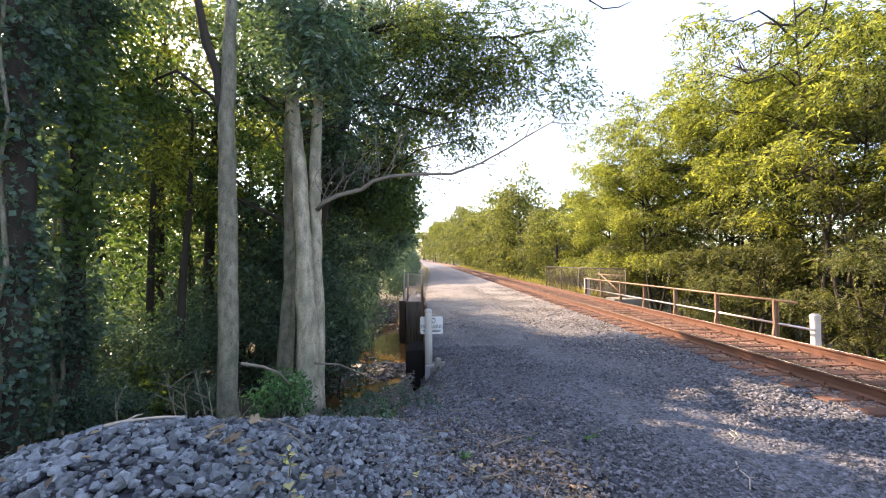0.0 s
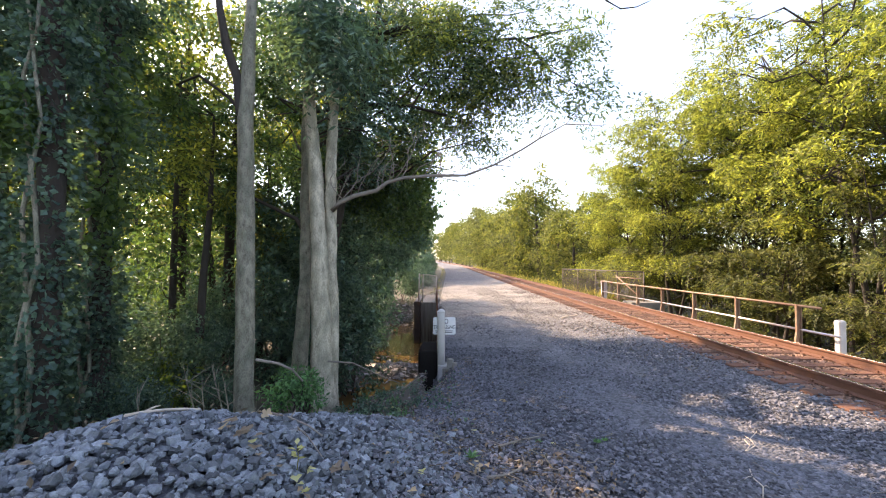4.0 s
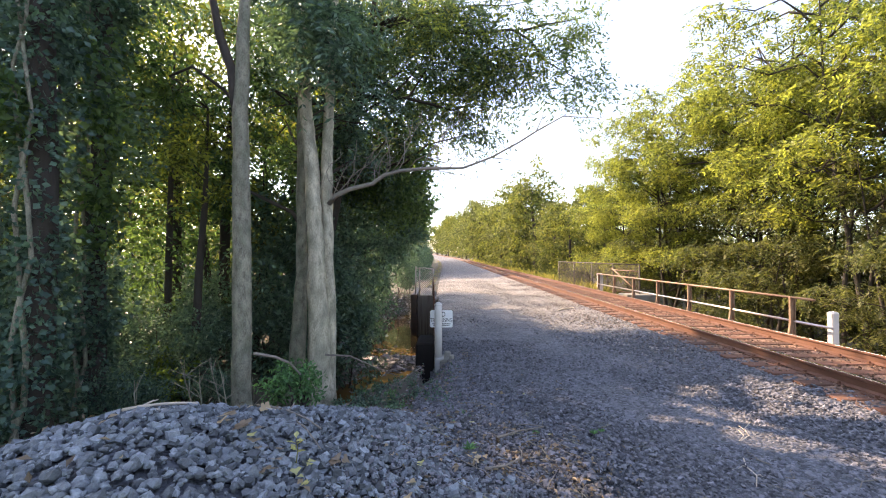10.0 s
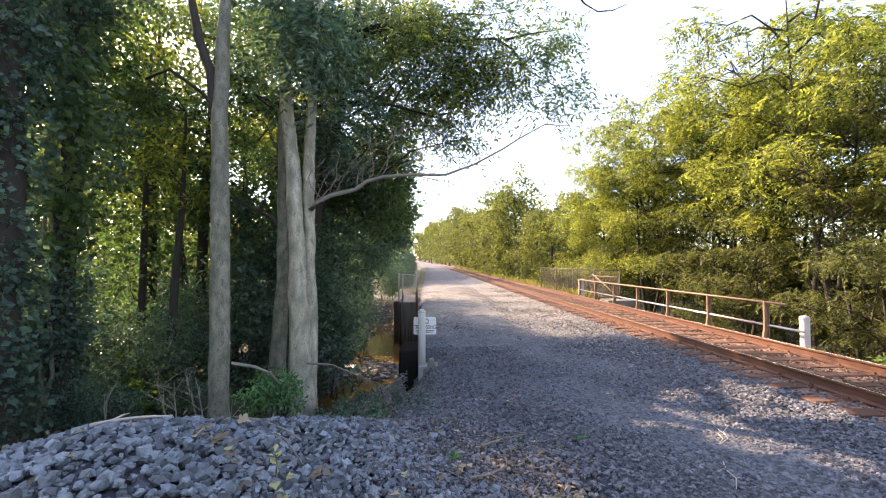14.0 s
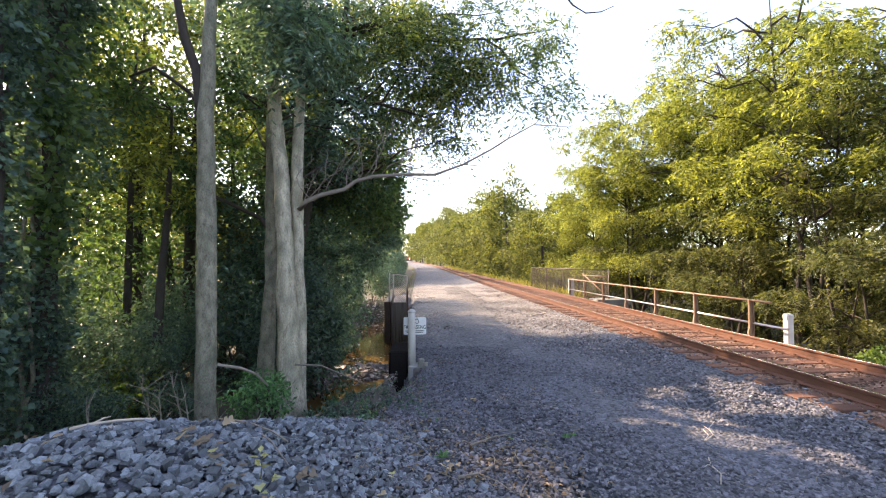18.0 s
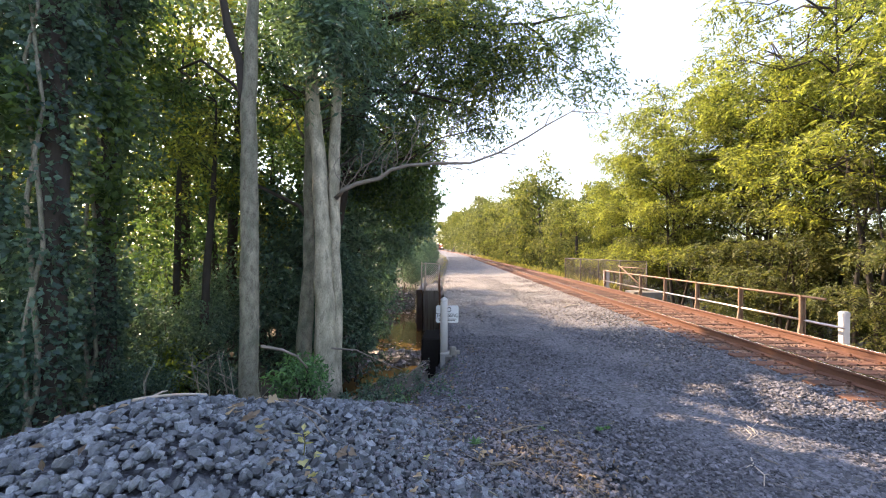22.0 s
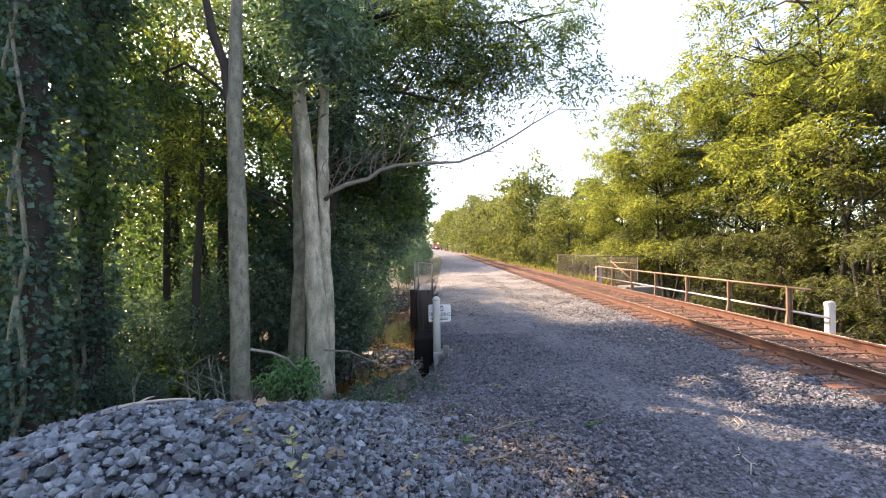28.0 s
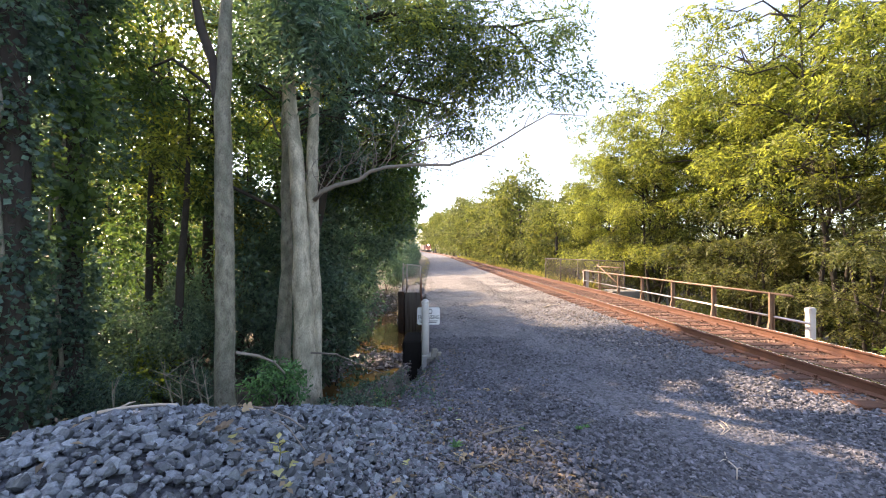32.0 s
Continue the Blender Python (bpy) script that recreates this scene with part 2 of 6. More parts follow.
M_DRY = leaf_mat("dry_fallen_leaf", (0.11, 0.078, 0.055), (0.22, 0.165, 0.115), 0.2)
# Amber of the sunlit creek bed is put into the base colour.
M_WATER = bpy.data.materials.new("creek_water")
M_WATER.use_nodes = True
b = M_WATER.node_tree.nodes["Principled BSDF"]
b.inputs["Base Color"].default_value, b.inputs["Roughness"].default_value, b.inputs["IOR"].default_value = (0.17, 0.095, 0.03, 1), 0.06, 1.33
nzw, bpw = M_WATER.node_tree.nodes.new("ShaderNodeTexNoise"), M_WATER.node_tree.nodes.new("ShaderNodeBump")
nzw.inputs["Scale"].default_value = 2.5
bpw.inputs["Strength"].default_value, bpw.inputs["Distance"].default_value = 0.12, 0.02
M_WATER.node_tree.links.new(nzw.outputs["Fac"], bpw.inputs["Height"])
M_WATER.node_tree.links.new(bpw.outputs[0], b.inputs["Normal"])


# ---- building tools ----
class Shape:
    """Gathers corners and faces for one mesh."""

    def __init__(self):
        self.v, self.f = [], []

    def add(self, v, f):
        n = len(self.v)
        self.v += [tuple(p) for p in v]
        self.f += [tuple(n + i for i in q) for q in f]
        return self

    def box(self, x0, x1, y0, y1, z0, z1, m=None, bevel=0.0):
        if bevel:
            e = bevel
            ring = [(x0 + e, y0), (x1 - e, y0), (x1, y0 + e), (x1, y1 - e), (x1 - e, y1), (x0 + e, y1), (x0, y1 - e), (x0, y0 + e)]
            cx, cy = (x0 + x1) / 2, (y0 + y1) / 2
            sx, sy = 1 - 2 * e / (x1 - x0), 1 - 2 * e / (y1 - y0)
            v = [(x, y, z0) for x, y in ring] + [(x, y, z1 - e) for x, y in ring] + [(cx + (x - cx) * sx, cy + (y - cy) * sy, z1) for x, y in ring]
            f = [tuple(range(7, -1, -1)), tuple(range(16, 24))] + [(k * 8 + i, k * 8 + (i + 1) % 8, k * 8 + 8 + (i + 1) % 8, k * 8 + 8 + i) for k in (0, 1) for i in range(8)]
        else:
            v = [(x, y, z) for z in (z0, z1) for x, y in ((x0, y0), (x1, y0), (x1, y1), (x0, y1))]
            f = [(3, 2, 1, 0), (4, 5, 6, 7), (0, 1, 5, 4), (1, 2, 6, 5), (2, 3, 7, 6), (3, 0, 4, 7)]
        return self.add([m @ Vector(p) for p in v] if m else v, f)

    def tube(self, pts, radii, sides=8, wobble=0.0):
        pts = [Vector(p) for p in pts]
        if isinstance(radii, (int, float)):
            radii = [radii] * len(pts)
        radii = [float(r) for r in radii]
        v, f = [], []
        for i, p in enumerate(pts):
            d = (pts[min(i + 1, len(pts) - 1)] - pts[max(i - 1, 0)]).normalized()
            a = d.cross(Vector((0.31, 0.92, 0.2)) if abs(d.z) > 0.6 else Vector((0, 0, 1))).normalized()
            c = d.cross(a)
            for k in range(sides):
                t = 2 * math.pi * k / sides
                r = radii[i] * (1 + wobble * noise.noise(p * 1.7 + Vector((math.cos(t), math.sin(t), 0)) * 1.3))
                v.append(p + r * (math.cos(t) * a + math.sin(t) * c))
        n = len(pts)
        for i in range(n - 1):
            for k in range(sides):
                f.append((i * sides + k, i * sides + (k + 1) % sides, (i + 1) * sides + (k + 1) % sides, (i + 1) * sides + k))
        f += [tuple(range(sides - 1, -1, -1)), tuple((n - 1) * sides + k for k in range(sides))]
        return self.add(v, f)

    def mesh(self, name, material, smooth=False):
        me = bpy.data.meshes.new(name)
        me.from_pydata(self.v, [], self.f)
        me.materials.append(material)
        if smooth:
            me.polygons.foreach_set("use_smooth", [True] * len(me.polygons))
        me.update()
        return me


def fast_mesh(name, v, f, material, smooth=False):
    """A mesh from arrays: corners (n, 3) and faces (m, k)."""
    me = bpy.data.meshes.new(name)
    m, k = f.shape
    me.vertices.add(len(v))
    me.vertices.foreach_set("co", np.ascontiguousarray(v, dtype=np.float32).ravel())
    me.loops.add(m * k)
    me.loops.foreach_set("vertex_index", np.ascontiguousarray(f, dtype=np.int32).ravel())
    me.polygons.add(m)
    me.polygons.foreach_set("loop_start", np.arange(0, m * k, k, dtype=np.int32))
    me.polygons.foreach_set("use_smooth", np.full(m, smooth))
    me.materials.append(material)
    me.update(calc_edges=True)
    return me


def part(name, me, parent, label="", at=None):
    ob = new(name, me)
    ob.parent = parent
    if at is not None:
        ob.matrix_basis = at
    if label:
        ob["label"] = label
    return ob


def thing(name, label, category, at=(0, 0, 0), group="", kind=""):
    ob = new(name)
    ob.empty_display_size = 0.1
    ob.location = at
    return tagged(ob, label, category, group, kind)


def unit(a):
    return a / np.maximum(np.linalg.norm(a, axis=-1, keepdims=True), 1e-9)


def leaf_arrays(p, d, size, rng, wide=0.45, fold=0.12, up=0.5):
    """Folded leaves of the given lengths at points p, pointing along d."""
    n = len(p)
    d = unit(d)
    nrm = unit(rng.normal(size=(n, 3)) + np.array([0, 0, 2 * up]))
    side = unit(np.cross(d, nrm))
    nrm = np.cross(side, d)
    s = np.broadcast_to(size, (n,))[:, None]
    mid = p + d * s * 0.45
    v = np.stack([p, mid + side * s * wide / 2 + nrm * s * fold, p + d * s, mid - side * s * wide / 2 + nrm * s * fold], 1).reshape(-1, 3)
    return v, np.arange(4 * n).reshape(-1, 4)


def pinnate(p, d, length, pairs, rng, droop=0.35):
    """Feathered leaves: points and directions of the leaflets, in pairs along each drooping stalk."""
    n = len(p)
    d = unit(d)
    side = unit(np.cross(d, np.array([0, 0, 1.0]) + 0.5 * rng.normal(size=(n, 3))))
    t = np.repeat(np.linspace(0.2, 1, pairs), 2)
    sg = np.tile([1.0, -1.0], pairs)
    q = p[:, None] + d[:, None] * (t * length)[None, :, None]
    q = q + np.array([0, 0, -1.0]) * (droop * length * t**2)[None, :, None]
    dirs = side[:, None] * sg[None, :, None] + d[:, None] * 0.55 + np.array([0, 0, -0.35])
    return q.reshape(-1, 3), dirs.reshape(-1, 3)


def in_ball(n, rng):
    return unit(rng.normal(size=(n, 3))) * rng.random((n, 1)) ** (1 / 2.2)


def icosahedron():
    g = (1 + 5**0.5) / 2
    v = np.array([(-1, g, 0), (1, g, 0), (-1, -g, 0), (1, -g, 0), (0, -1, g), (0, 1, g), (0, -1, -g), (0, 1, -g), (g, 0, -1), (g, 0, 1), (-g, 0, -1), (-g, 0, 1)]) / 1.9
    f = np.array([(0, 11, 5), (0, 5, 1), (0, 1, 7), (0, 7, 10), (0, 10, 11), (1, 5, 9), (5, 11, 4), (11, 10, 2), (10, 7, 6), (7, 1, 8), (3, 9, 4), (3, 4, 2), (3, 2, 6), (3, 6, 8), (3, 8, 9), (4, 9, 5), (2, 4, 11), (6, 2, 10), (8, 6, 7), (9, 8, 1)])
    return v, f


CUBE = (np.array([(x, y, z) for z in (-0.62, 0.62) for x, y in ((-0.7, -0.7), (0.7, -0.7), (0.7, 0.7), (-0.7, 0.7))]), np.array([(0, 2, 1), (0, 3, 2), (4, 5, 6), (4, 6, 7), (0, 1, 5), (0, 5, 4), (1, 2, 6), (1, 6, 5), (2, 3, 7), (2, 7, 6), (3, 0, 4), (3, 4, 7)]))
OCTA = (np.array([(1, 0, 0), (-1, 0, 0), (0, 1, 0), (0, -1, 0), (0, 0, 1), (0, 0, -1.0)]), np.array([(0, 2, 4), (2, 1, 4), (1, 3, 4), (3, 0, 4), (2, 0, 5), (1, 2, 5), (3, 1, 5), (0, 3, 5)]))


def stones(p, size, rng, form, rough=0.3, flat=0.75):
    """Broken stones of the given sizes at points p."""
    bv, bf = form
    n, k = len(p), len(bv)
    q = unit(rng.normal(size=(n, 4)))
    w, x, y, z = q.T
    r = np.stack([1 - 2 * (y * y + z * z), 2 * (x * y - z * w), 2 * (x * z + y * w), 2 * (x * y + z * w), 1 - 2 * (x * x + z * z), 2 * (y * z - x * w), 2 * (x * z - y * w), 2 * (y * z + x * w), 1 - 2 * (x * x + y * y)], 1).reshape(n, 3, 3)
    shape = (bv[None] + rough * rng.uniform(-1, 1, (n, k, 3))) * rng.uniform(0.6, 1.15, (n, 1, 3))
    v = np.einsum("nij,nkj->nki", r, shape) * (size[:, None, None] / 2)
    v[:, :, 2] *= flat
    v = v + p[:, None]
    return v.reshape(-1, 3), (bf[None] + k * np.arange(n)[:, None, None]).reshape(-1, 3)


join = np.concatenate


# ---- lie of the land ----
def smooth(a, b, v):
    t = np.clip((np.asarray(v, float) - a) / (b - a), 0, 1)
    return t * t * (3 - 2 * t)


def bend(y):
    """How far the line has swung to the left at y."""
    y = np.asarray(y, float)
    return -0.07 * np.where(y < 150, np.clip(y - 70, 0, 80) ** 2 / 160, 40 + (y - 150))


def rise(y):
    return 0.009 * np.clip(np.asarray(y, float) - 80, 0, None)


RAIL_L, RAIL_R, RAIL_TOP, TIE_GAP = 5.30, 6.807, 0.40, 0.52
MID = (RAIL_L + RAIL_R) / 2


def bed(x, y):
    """Height of the gravel path and the ballast across the line."""
    u = x - bend(y)
    u = u - 0.55 * smooth(6.2, 8.6, y) * (y < 9.2) * smooth(0.6, -0.1, u)
    z = np.interp(u, [-1.3, -0.8, -0.6, 0.0, 3.2, 4.1, 4.75, 5.1, 6.95, 7.4, 7.9, 8.3], [-0.95, -0.25, -0.06, 0.0, 0.03, 0.10, 0.20, 0.215, 0.215, 0.2, 0.02, -0.2])
    return z + rise(y)


def land(x, y):
    """Height of the natural ground."""
    u = x - bend(y)
    left = -0.12 - 0.5 * smooth(-0.6, -2.4, u) - 0.5 * smooth(-2.5, -9, u)
    right = -0.2 - 1.3 * smooth(8.2, 11.5, u) - 0.3 * smooth(12, 30, u)
    z = np.where(u < 3, left, right) + rise(y)
    z = np.where((u > -0.6) & (u < 8.2), bed(x, y) - 0.12, z)
    far = 20.0 + 6.5 * smooth(-1.85, -2.4, x)
    low = np.where(u < -0.75, smooth(6.9, 11.6, y + 0.2 * np.sin(x * 1.7)), np.where(u < -0.33, smooth(8.3, 10.2, y), smooth(9.4, 12.4, y))) * (1 - smooth(far, far + 3.5, y + 0.3 * np.sin(x * 0.9)))
    low = low * smooth(-4.3, -3.3 + 0.9 * smooth(10.5, 8.5, y), u + 0.35 * np.sin(y * 0.8))
    creek = -2.12 + 0.26 * np.exp(-(((y - 15.2) / 1.6) ** 2)) * smooth(0.5, -1.2, x) + 0.05 * np.sin(3 * x + y) * np.sin(2.3 * y)
    z = z * (1 - low) + creek * low
    z = z + 0.06 * np.sin(x * 1.3 + 0.5 * y) * np.sin(y * 1.1) * (np.abs(u - 3.7) > 4.6)
    return z


def heap_height(x, y):
    return np.exp(-(((x + 1.95) / np.where(x < -1.95, 2.6, 2.0 + 0.5 * smooth(2.6, 4.6, y))) ** 2) - ((y - 2.35) / np.where(y > 2.35, 3.0, 2.1)) ** 2) * smooth(7.2, 4.4, y)


def heap_top(x, y):
    low = np.where(x - bend(y) > -0.6, bed(x, y), land(x, y) + 0.08) - 0.05
    return low + (1.08 - low) * heap_height(x, y) + 0.035 * np.sin(3.1 * x + 1.3) * np.sin(2.7 * y)


def grid_mesh(name, xs, ys, height, material, smooth_on=True):
    gx, gy = np.meshgrid(xs, ys)
    v = np.stack([gx, gy, height(gx, gy)], -1).reshape(-1, 3)
    a = (np.arange(len(ys) - 1)[:, None] * len(xs) + np.arange(len(xs) - 1)[None]).ravel()
    f = np.stack([a, a + 1, a + 1 + len(xs), a + len(xs)], 1)
    return fast_mesh(name, v, f, material, smooth_on)


# ---- ground, water, path ----
xs = np.concatenate([-np.geomspace(600, 12, 26), np.arange(-11.5, -4, 0.5), np.arange(-4, 9, 0.25), np.arange(9, 14, 0.5), np.geomspace(14, 600, 26)])
ys = np.concatenate([-np.geomspace(300, 8, 12), np.arange(-7, 26, 0.3), np.arange(26, 60, 1.5), np.geomspace(60, 2500, 40)])
tagged(new("ground", grid_mesh("ground", xs, ys, land, M_SOIL)), "dark leaf-littered soil sloping down to the creek", "ground", kind="structure")
us = np.array([-1.3, -0.9, -0.6, -0.35, 0, 0.6, 1.4, 2.2, 3.0, 3.6, 4.1, 4.4, 4.75, 5.1, 5.5, 6.05, 6.6, 6.95, 7.4, 7.65, 7.9, 8.1, 8.3])
yb = np.concatenate([np.arange(-8, 40, 0.5), np.arange(40, 160, 4), np.arange(160, 620, 20)])


def strip(name, us, ys, material):
    gu, gy = np.meshgrid(us, ys)
    gu = np.where((gy > 8.9) & (gy < 20.8), np.maximum(gu, -0.5), gu)
    gx = gu + bend(gy)
    wob = 0.02 * np.sin(gx * 2.1 + gy) * np.sin(gy * 0.83) * (gu > -1.4) * (gu < 4.6)
    v = np.stack([gx, gy, bed(gx, gy) + wob], -1).reshape(-1, 3)
    a = (np.arange(len(ys) - 1)[:, None] * len(us) + np.arange(len(us) - 1)[None]).ravel()
    return fast_mesh(name, v, np.stack([a, a + 1, a + 1 + len(us), a + len(us)], 1), material, True)


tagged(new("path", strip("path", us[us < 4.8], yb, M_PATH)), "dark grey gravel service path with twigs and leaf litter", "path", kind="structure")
tagged(new("track_bed", strip("track_bed", us[us > 4.7], yb, M_CRIB)), "brown crushed-stone ballast under the railway track", "track bed", kind="structure")
wx, wy = np.concatenate([np.arange(-4.4, 9, 0.4), np.arange(9, 15, 1)]), np.arange(9.5, 31, 0.5)
tagged(new("water", grid_mesh("water", wx, wy, lambda x, y: 0 * x - 1.90, M_WATER)), "shallow brown creek water with the sunlit amber put into its colour", "water", kind="structure")

# ---- gravel heap ----
heap = thing("gravel_heap", "heap of loose blue-grey crushed stone beside the path", "gravel heap", kind="stuff")
hx, hy = np.arange(-6.6, 1.9, 0.12), np.arange(-3.2, 8.6, 0.12)
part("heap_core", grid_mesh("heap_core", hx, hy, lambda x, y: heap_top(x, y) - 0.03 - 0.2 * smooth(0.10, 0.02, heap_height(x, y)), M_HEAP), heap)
rng = np.random.default_rng(5)
n = 34000
px, py = np.concatenate([rng.uniform(-5.2, 1.4, n), rng.uniform(-4.6, 0.8, 5000)]), np.concatenate([0.9 + 5.1 * rng.random(n) ** 1.2, rng.uniform(-0.6, 1.0, 5000)])
n = len(px)
hh = heap_height(px, py)
keep = (hh > 0.16) & (rng.random(n) < np.clip(hh * 2.2, 0.15, 1)) & (px < 0.6 + rng.normal(0, 0.35, n) - 0.5 * (py - 2.4))
px, py = px[keep], py[keep]
size = rng.gamma(6, 0.046 / 6, len(px)).clip(0.018, 0.095)
at = np.stack([px, py, heap_top(px, py) - 0.02 + rng.uniform(0, 0.03, len(px))], 1)
near = (py < 2.5) & (py > 0.8)
for sel, form, rough in ((near, icosahedron(), 0.24), (~near, CUBE, 0.25)):
    v, f = stones(at[sel], size[sel], rng, form, rough, 0.85)
    part("loose_stone_layer", fast_mesh("loose_stone_layer", v, f, M_STONE), heap)

# ---- loose stones on path and ballast ----
rng = np.random.default_rng(8)
n = 38000
py = 2.2 + 30 * rng.random(n) ** 2.1
px = rng.uniform(-0.7, 4.6, n)
keep = (heap_height(px, py) < 0.55)
px, py = px[keep], py[keep]
ex, ey = rng.uniform(-0.9, 1.5, 7000), rng.uniform(2.1, 4.6, 7000)
px, py = np.concatenate([px, ex]), np.concatenate([py, ey])
clump = np.array([noise.noise(Vector((a * 0.8, c * 0.5, 3.0))) for a, c in zip(px, py)])
keep = rng.random(len(px)) < 0.3 + 0.9 * np.clip(clump + 0.05, 0, 1) + 0.35 * (px > 1.6) + 0.6 * (px > 2.6)
px, py = px[keep], py[keep]
size = (rng.gamma(5, 0.036 / 5, len(px)) * (1 + 0.35 * (px > 2.4))).clip(0.014, 0.085)
at = np.stack([px, py, bed(px, py) + np.maximum(heap_top(px, py) - bed(px, py), 0) + 0.004], 1)
# Stones past the shade edge take the paler, sunlit tone.
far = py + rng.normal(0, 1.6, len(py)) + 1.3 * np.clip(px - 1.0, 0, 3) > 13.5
gx, gy = rng.uniform(-0.6, 4.9, 26000), 2.6 + 7.5 * rng.random(26000) ** 1.25
gs = rng.gamma(4, 0.034 / 4, 26000).clip(0.014, 0.08)
keep = heap_height(gx, gy) < 0.6
gx, gy, gs = gx[keep], gy[keep], gs[keep]
at = join([at, np.stack([gx, gy, np.maximum(bed(gx, gy), heap_top(gx, gy)) + 0.007], 1)])
size, far = join([size, gs]), join([far, np.zeros(len(gs), bool)])
for sel, m_, label in ((~far, M_PSTONE, "small dark grey stones scattered over the path"), (far, M_GRAVEL_LIT, "crushed stones on the path over the bridge, paled as if sunlit")):
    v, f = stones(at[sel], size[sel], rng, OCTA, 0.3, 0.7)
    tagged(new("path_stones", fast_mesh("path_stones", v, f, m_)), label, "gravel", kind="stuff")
n = 19000
py = 3.0 + 26 * rng.random(n) ** 1.6
px = rng.uniform(4.0, 7.9, n)
at = np.stack([px, py, bed(px, py) + rng.uniform(-0.01, 0.012, n)], 1)
size = rng.gamma(8, 0.05 / 8, n).clip(0.025, 0.085)
crib = px + rng.normal(0, 0.18, n) > 4.95
# Beyond the shade edge the shoulder stones get the sunlit copy.
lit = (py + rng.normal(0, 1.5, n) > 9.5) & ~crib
for sel, m_, label in ((crib, M_CRIB, "rust-stained ballast stones between the ties"), (lit, M_BALLAST_LIT, "ballast stones on the track shoulder, toned tan as if sunlit"), (~crib & ~lit, M_PSTONE, "ballast stones on the track shoulder, left dark grey as if shaded")):
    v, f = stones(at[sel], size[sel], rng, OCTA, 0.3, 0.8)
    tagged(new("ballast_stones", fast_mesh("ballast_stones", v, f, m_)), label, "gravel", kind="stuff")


# ---- railway track ----
track = thing("railway_track", "single rusty railway track on dark wooden ties", "railway track", kind="structure")
PROFILE = [(-0.07, 0), (0.07, 0), (0.07, 0.012), (0.012, 0.035), (0.012, 0.115), (0.036, 0.13), (0.036, 0.158), (0.028, 0.168), (-0.028, 0.168), (-0.036, 0.158), (-0.036, 0.13), (-0.012, 0.115), (-0.012, 0.035), (-0.07, 0.012)]
ry = np.concatenate([[-8.0], np.arange(0, 70, 5.0), np.arange(70, 160, 4.0), np.arange(160, 600, 20)])
for u in (RAIL_L, RAIL_R):
    for name, sel, m_, label in (("rail", PROFILE, M_RUST, "brown rusty steel rail"), ("rail_head", [(-0.029, 0.1665), (0.029, 0.1665), (0.027, 0.1695), (-0.027, 0.1695)], M_SHINE, "worn shiny running surface")):
        s, k = Shape(), len(sel)
        v = [(float(u + bend(y)) + a, y, RAIL_TOP - 0.168 + c + float(rise(y))) for y in ry for a, c in sel]
        f = [(i * k + j, i * k + (j + 1) % k, (i + 1) * k + (j + 1) % k, (i + 1) * k + j) for i in range(len(ry) - 1) for j in range(k)]
        s.add(v, [q[::-1] for q in f])
        part(name, s.mesh(name, m_), track, label)

# ---- bridge over the creek ----
# Near-black and dull: the deep shade at the bridge end is in this colour.
M_SHADE_BLACK = mat("shade_black_pier", (0.018, 0.016, 0.015), 0.95, var=0.3, scale=3, scale2=30, bump=0.3, spec=0.05)
M_STREAK = mat("streaked_damp_concrete", (0.20, 0.175, 0.155), 0.9, var=0.3, scale=3, scale2=30, bump=0.3, tint=(0.06, 0.045, 0.04), tint_scale=3, tint_amount=0.9, stretch=(2.5, 2.5, 0.15))
bridge = thing("railway_bridge", "low dark steel girder bridge on concrete abutments over the creek", "bridge", kind="structure")
part("deck", Shape().box(-0.5, 7.75, 9.3, 20.6, -0.42, -0.16).mesh("deck", M_CONC), bridge)
part("girder", Shape().box(-0.50, -0.44, 9.5, 20.5, -0.95, -0.10).mesh("girder", M_GIRDER), bridge, "blackened steel edge girder")
s = Shape().box(-0.80, -0.42, 9.12, 10.1, -2.6, 0.14, bevel=0.03)
for k in range(3):
    s.box(-0.82, -0.79, 9.2 + 0.28 * k, 9.34 + 0.28 * k, -2.6, 0.1)
part("bearing_pier", s.mesh("bearing_pier", M_SHADE_BLACK), bridge, "bearing pier coloured black for the deep shade under the bridge")
s = Shape().box(7.60, 7.66, 9.3, 20.5, -1.0, 0.0).box(7.45, 7.8, 9.3, 20.5, -0.03, 0.03).box(7.45, 7.8, 9.3, 20.5, -1.03, -0.97)
part("girder", s.mesh("girder", M_GIRDER), bridge)
part("abutment", Shape().box(-0.30, 7.9, 8.85, 9.45, -2.6, -0.14, bevel=0.03).mesh("abutment", M_CONC), bridge)
part("abutment", Shape().box(-1.6, 7.9, 20.7, 21.8, -2.6, -0.16, bevel=0.03).mesh("abutment", M_CONC), bridge)
part("wing_wall", Shape().box(-1.55, -0.72, 20.4, 24.6, -2.6, 0.06, bevel=0.03).mesh("wing_wall", M_STREAK), bridge, "streaked grey concrete wing wall")
part("sheet_pile", Shape().box(-1.86, -1.57, 20.35, 24.6, -2.6, 0.10, bevel=0.02).mesh("sheet_pile", M_GIRDER), bridge, "rust-brown steel sheet pile")

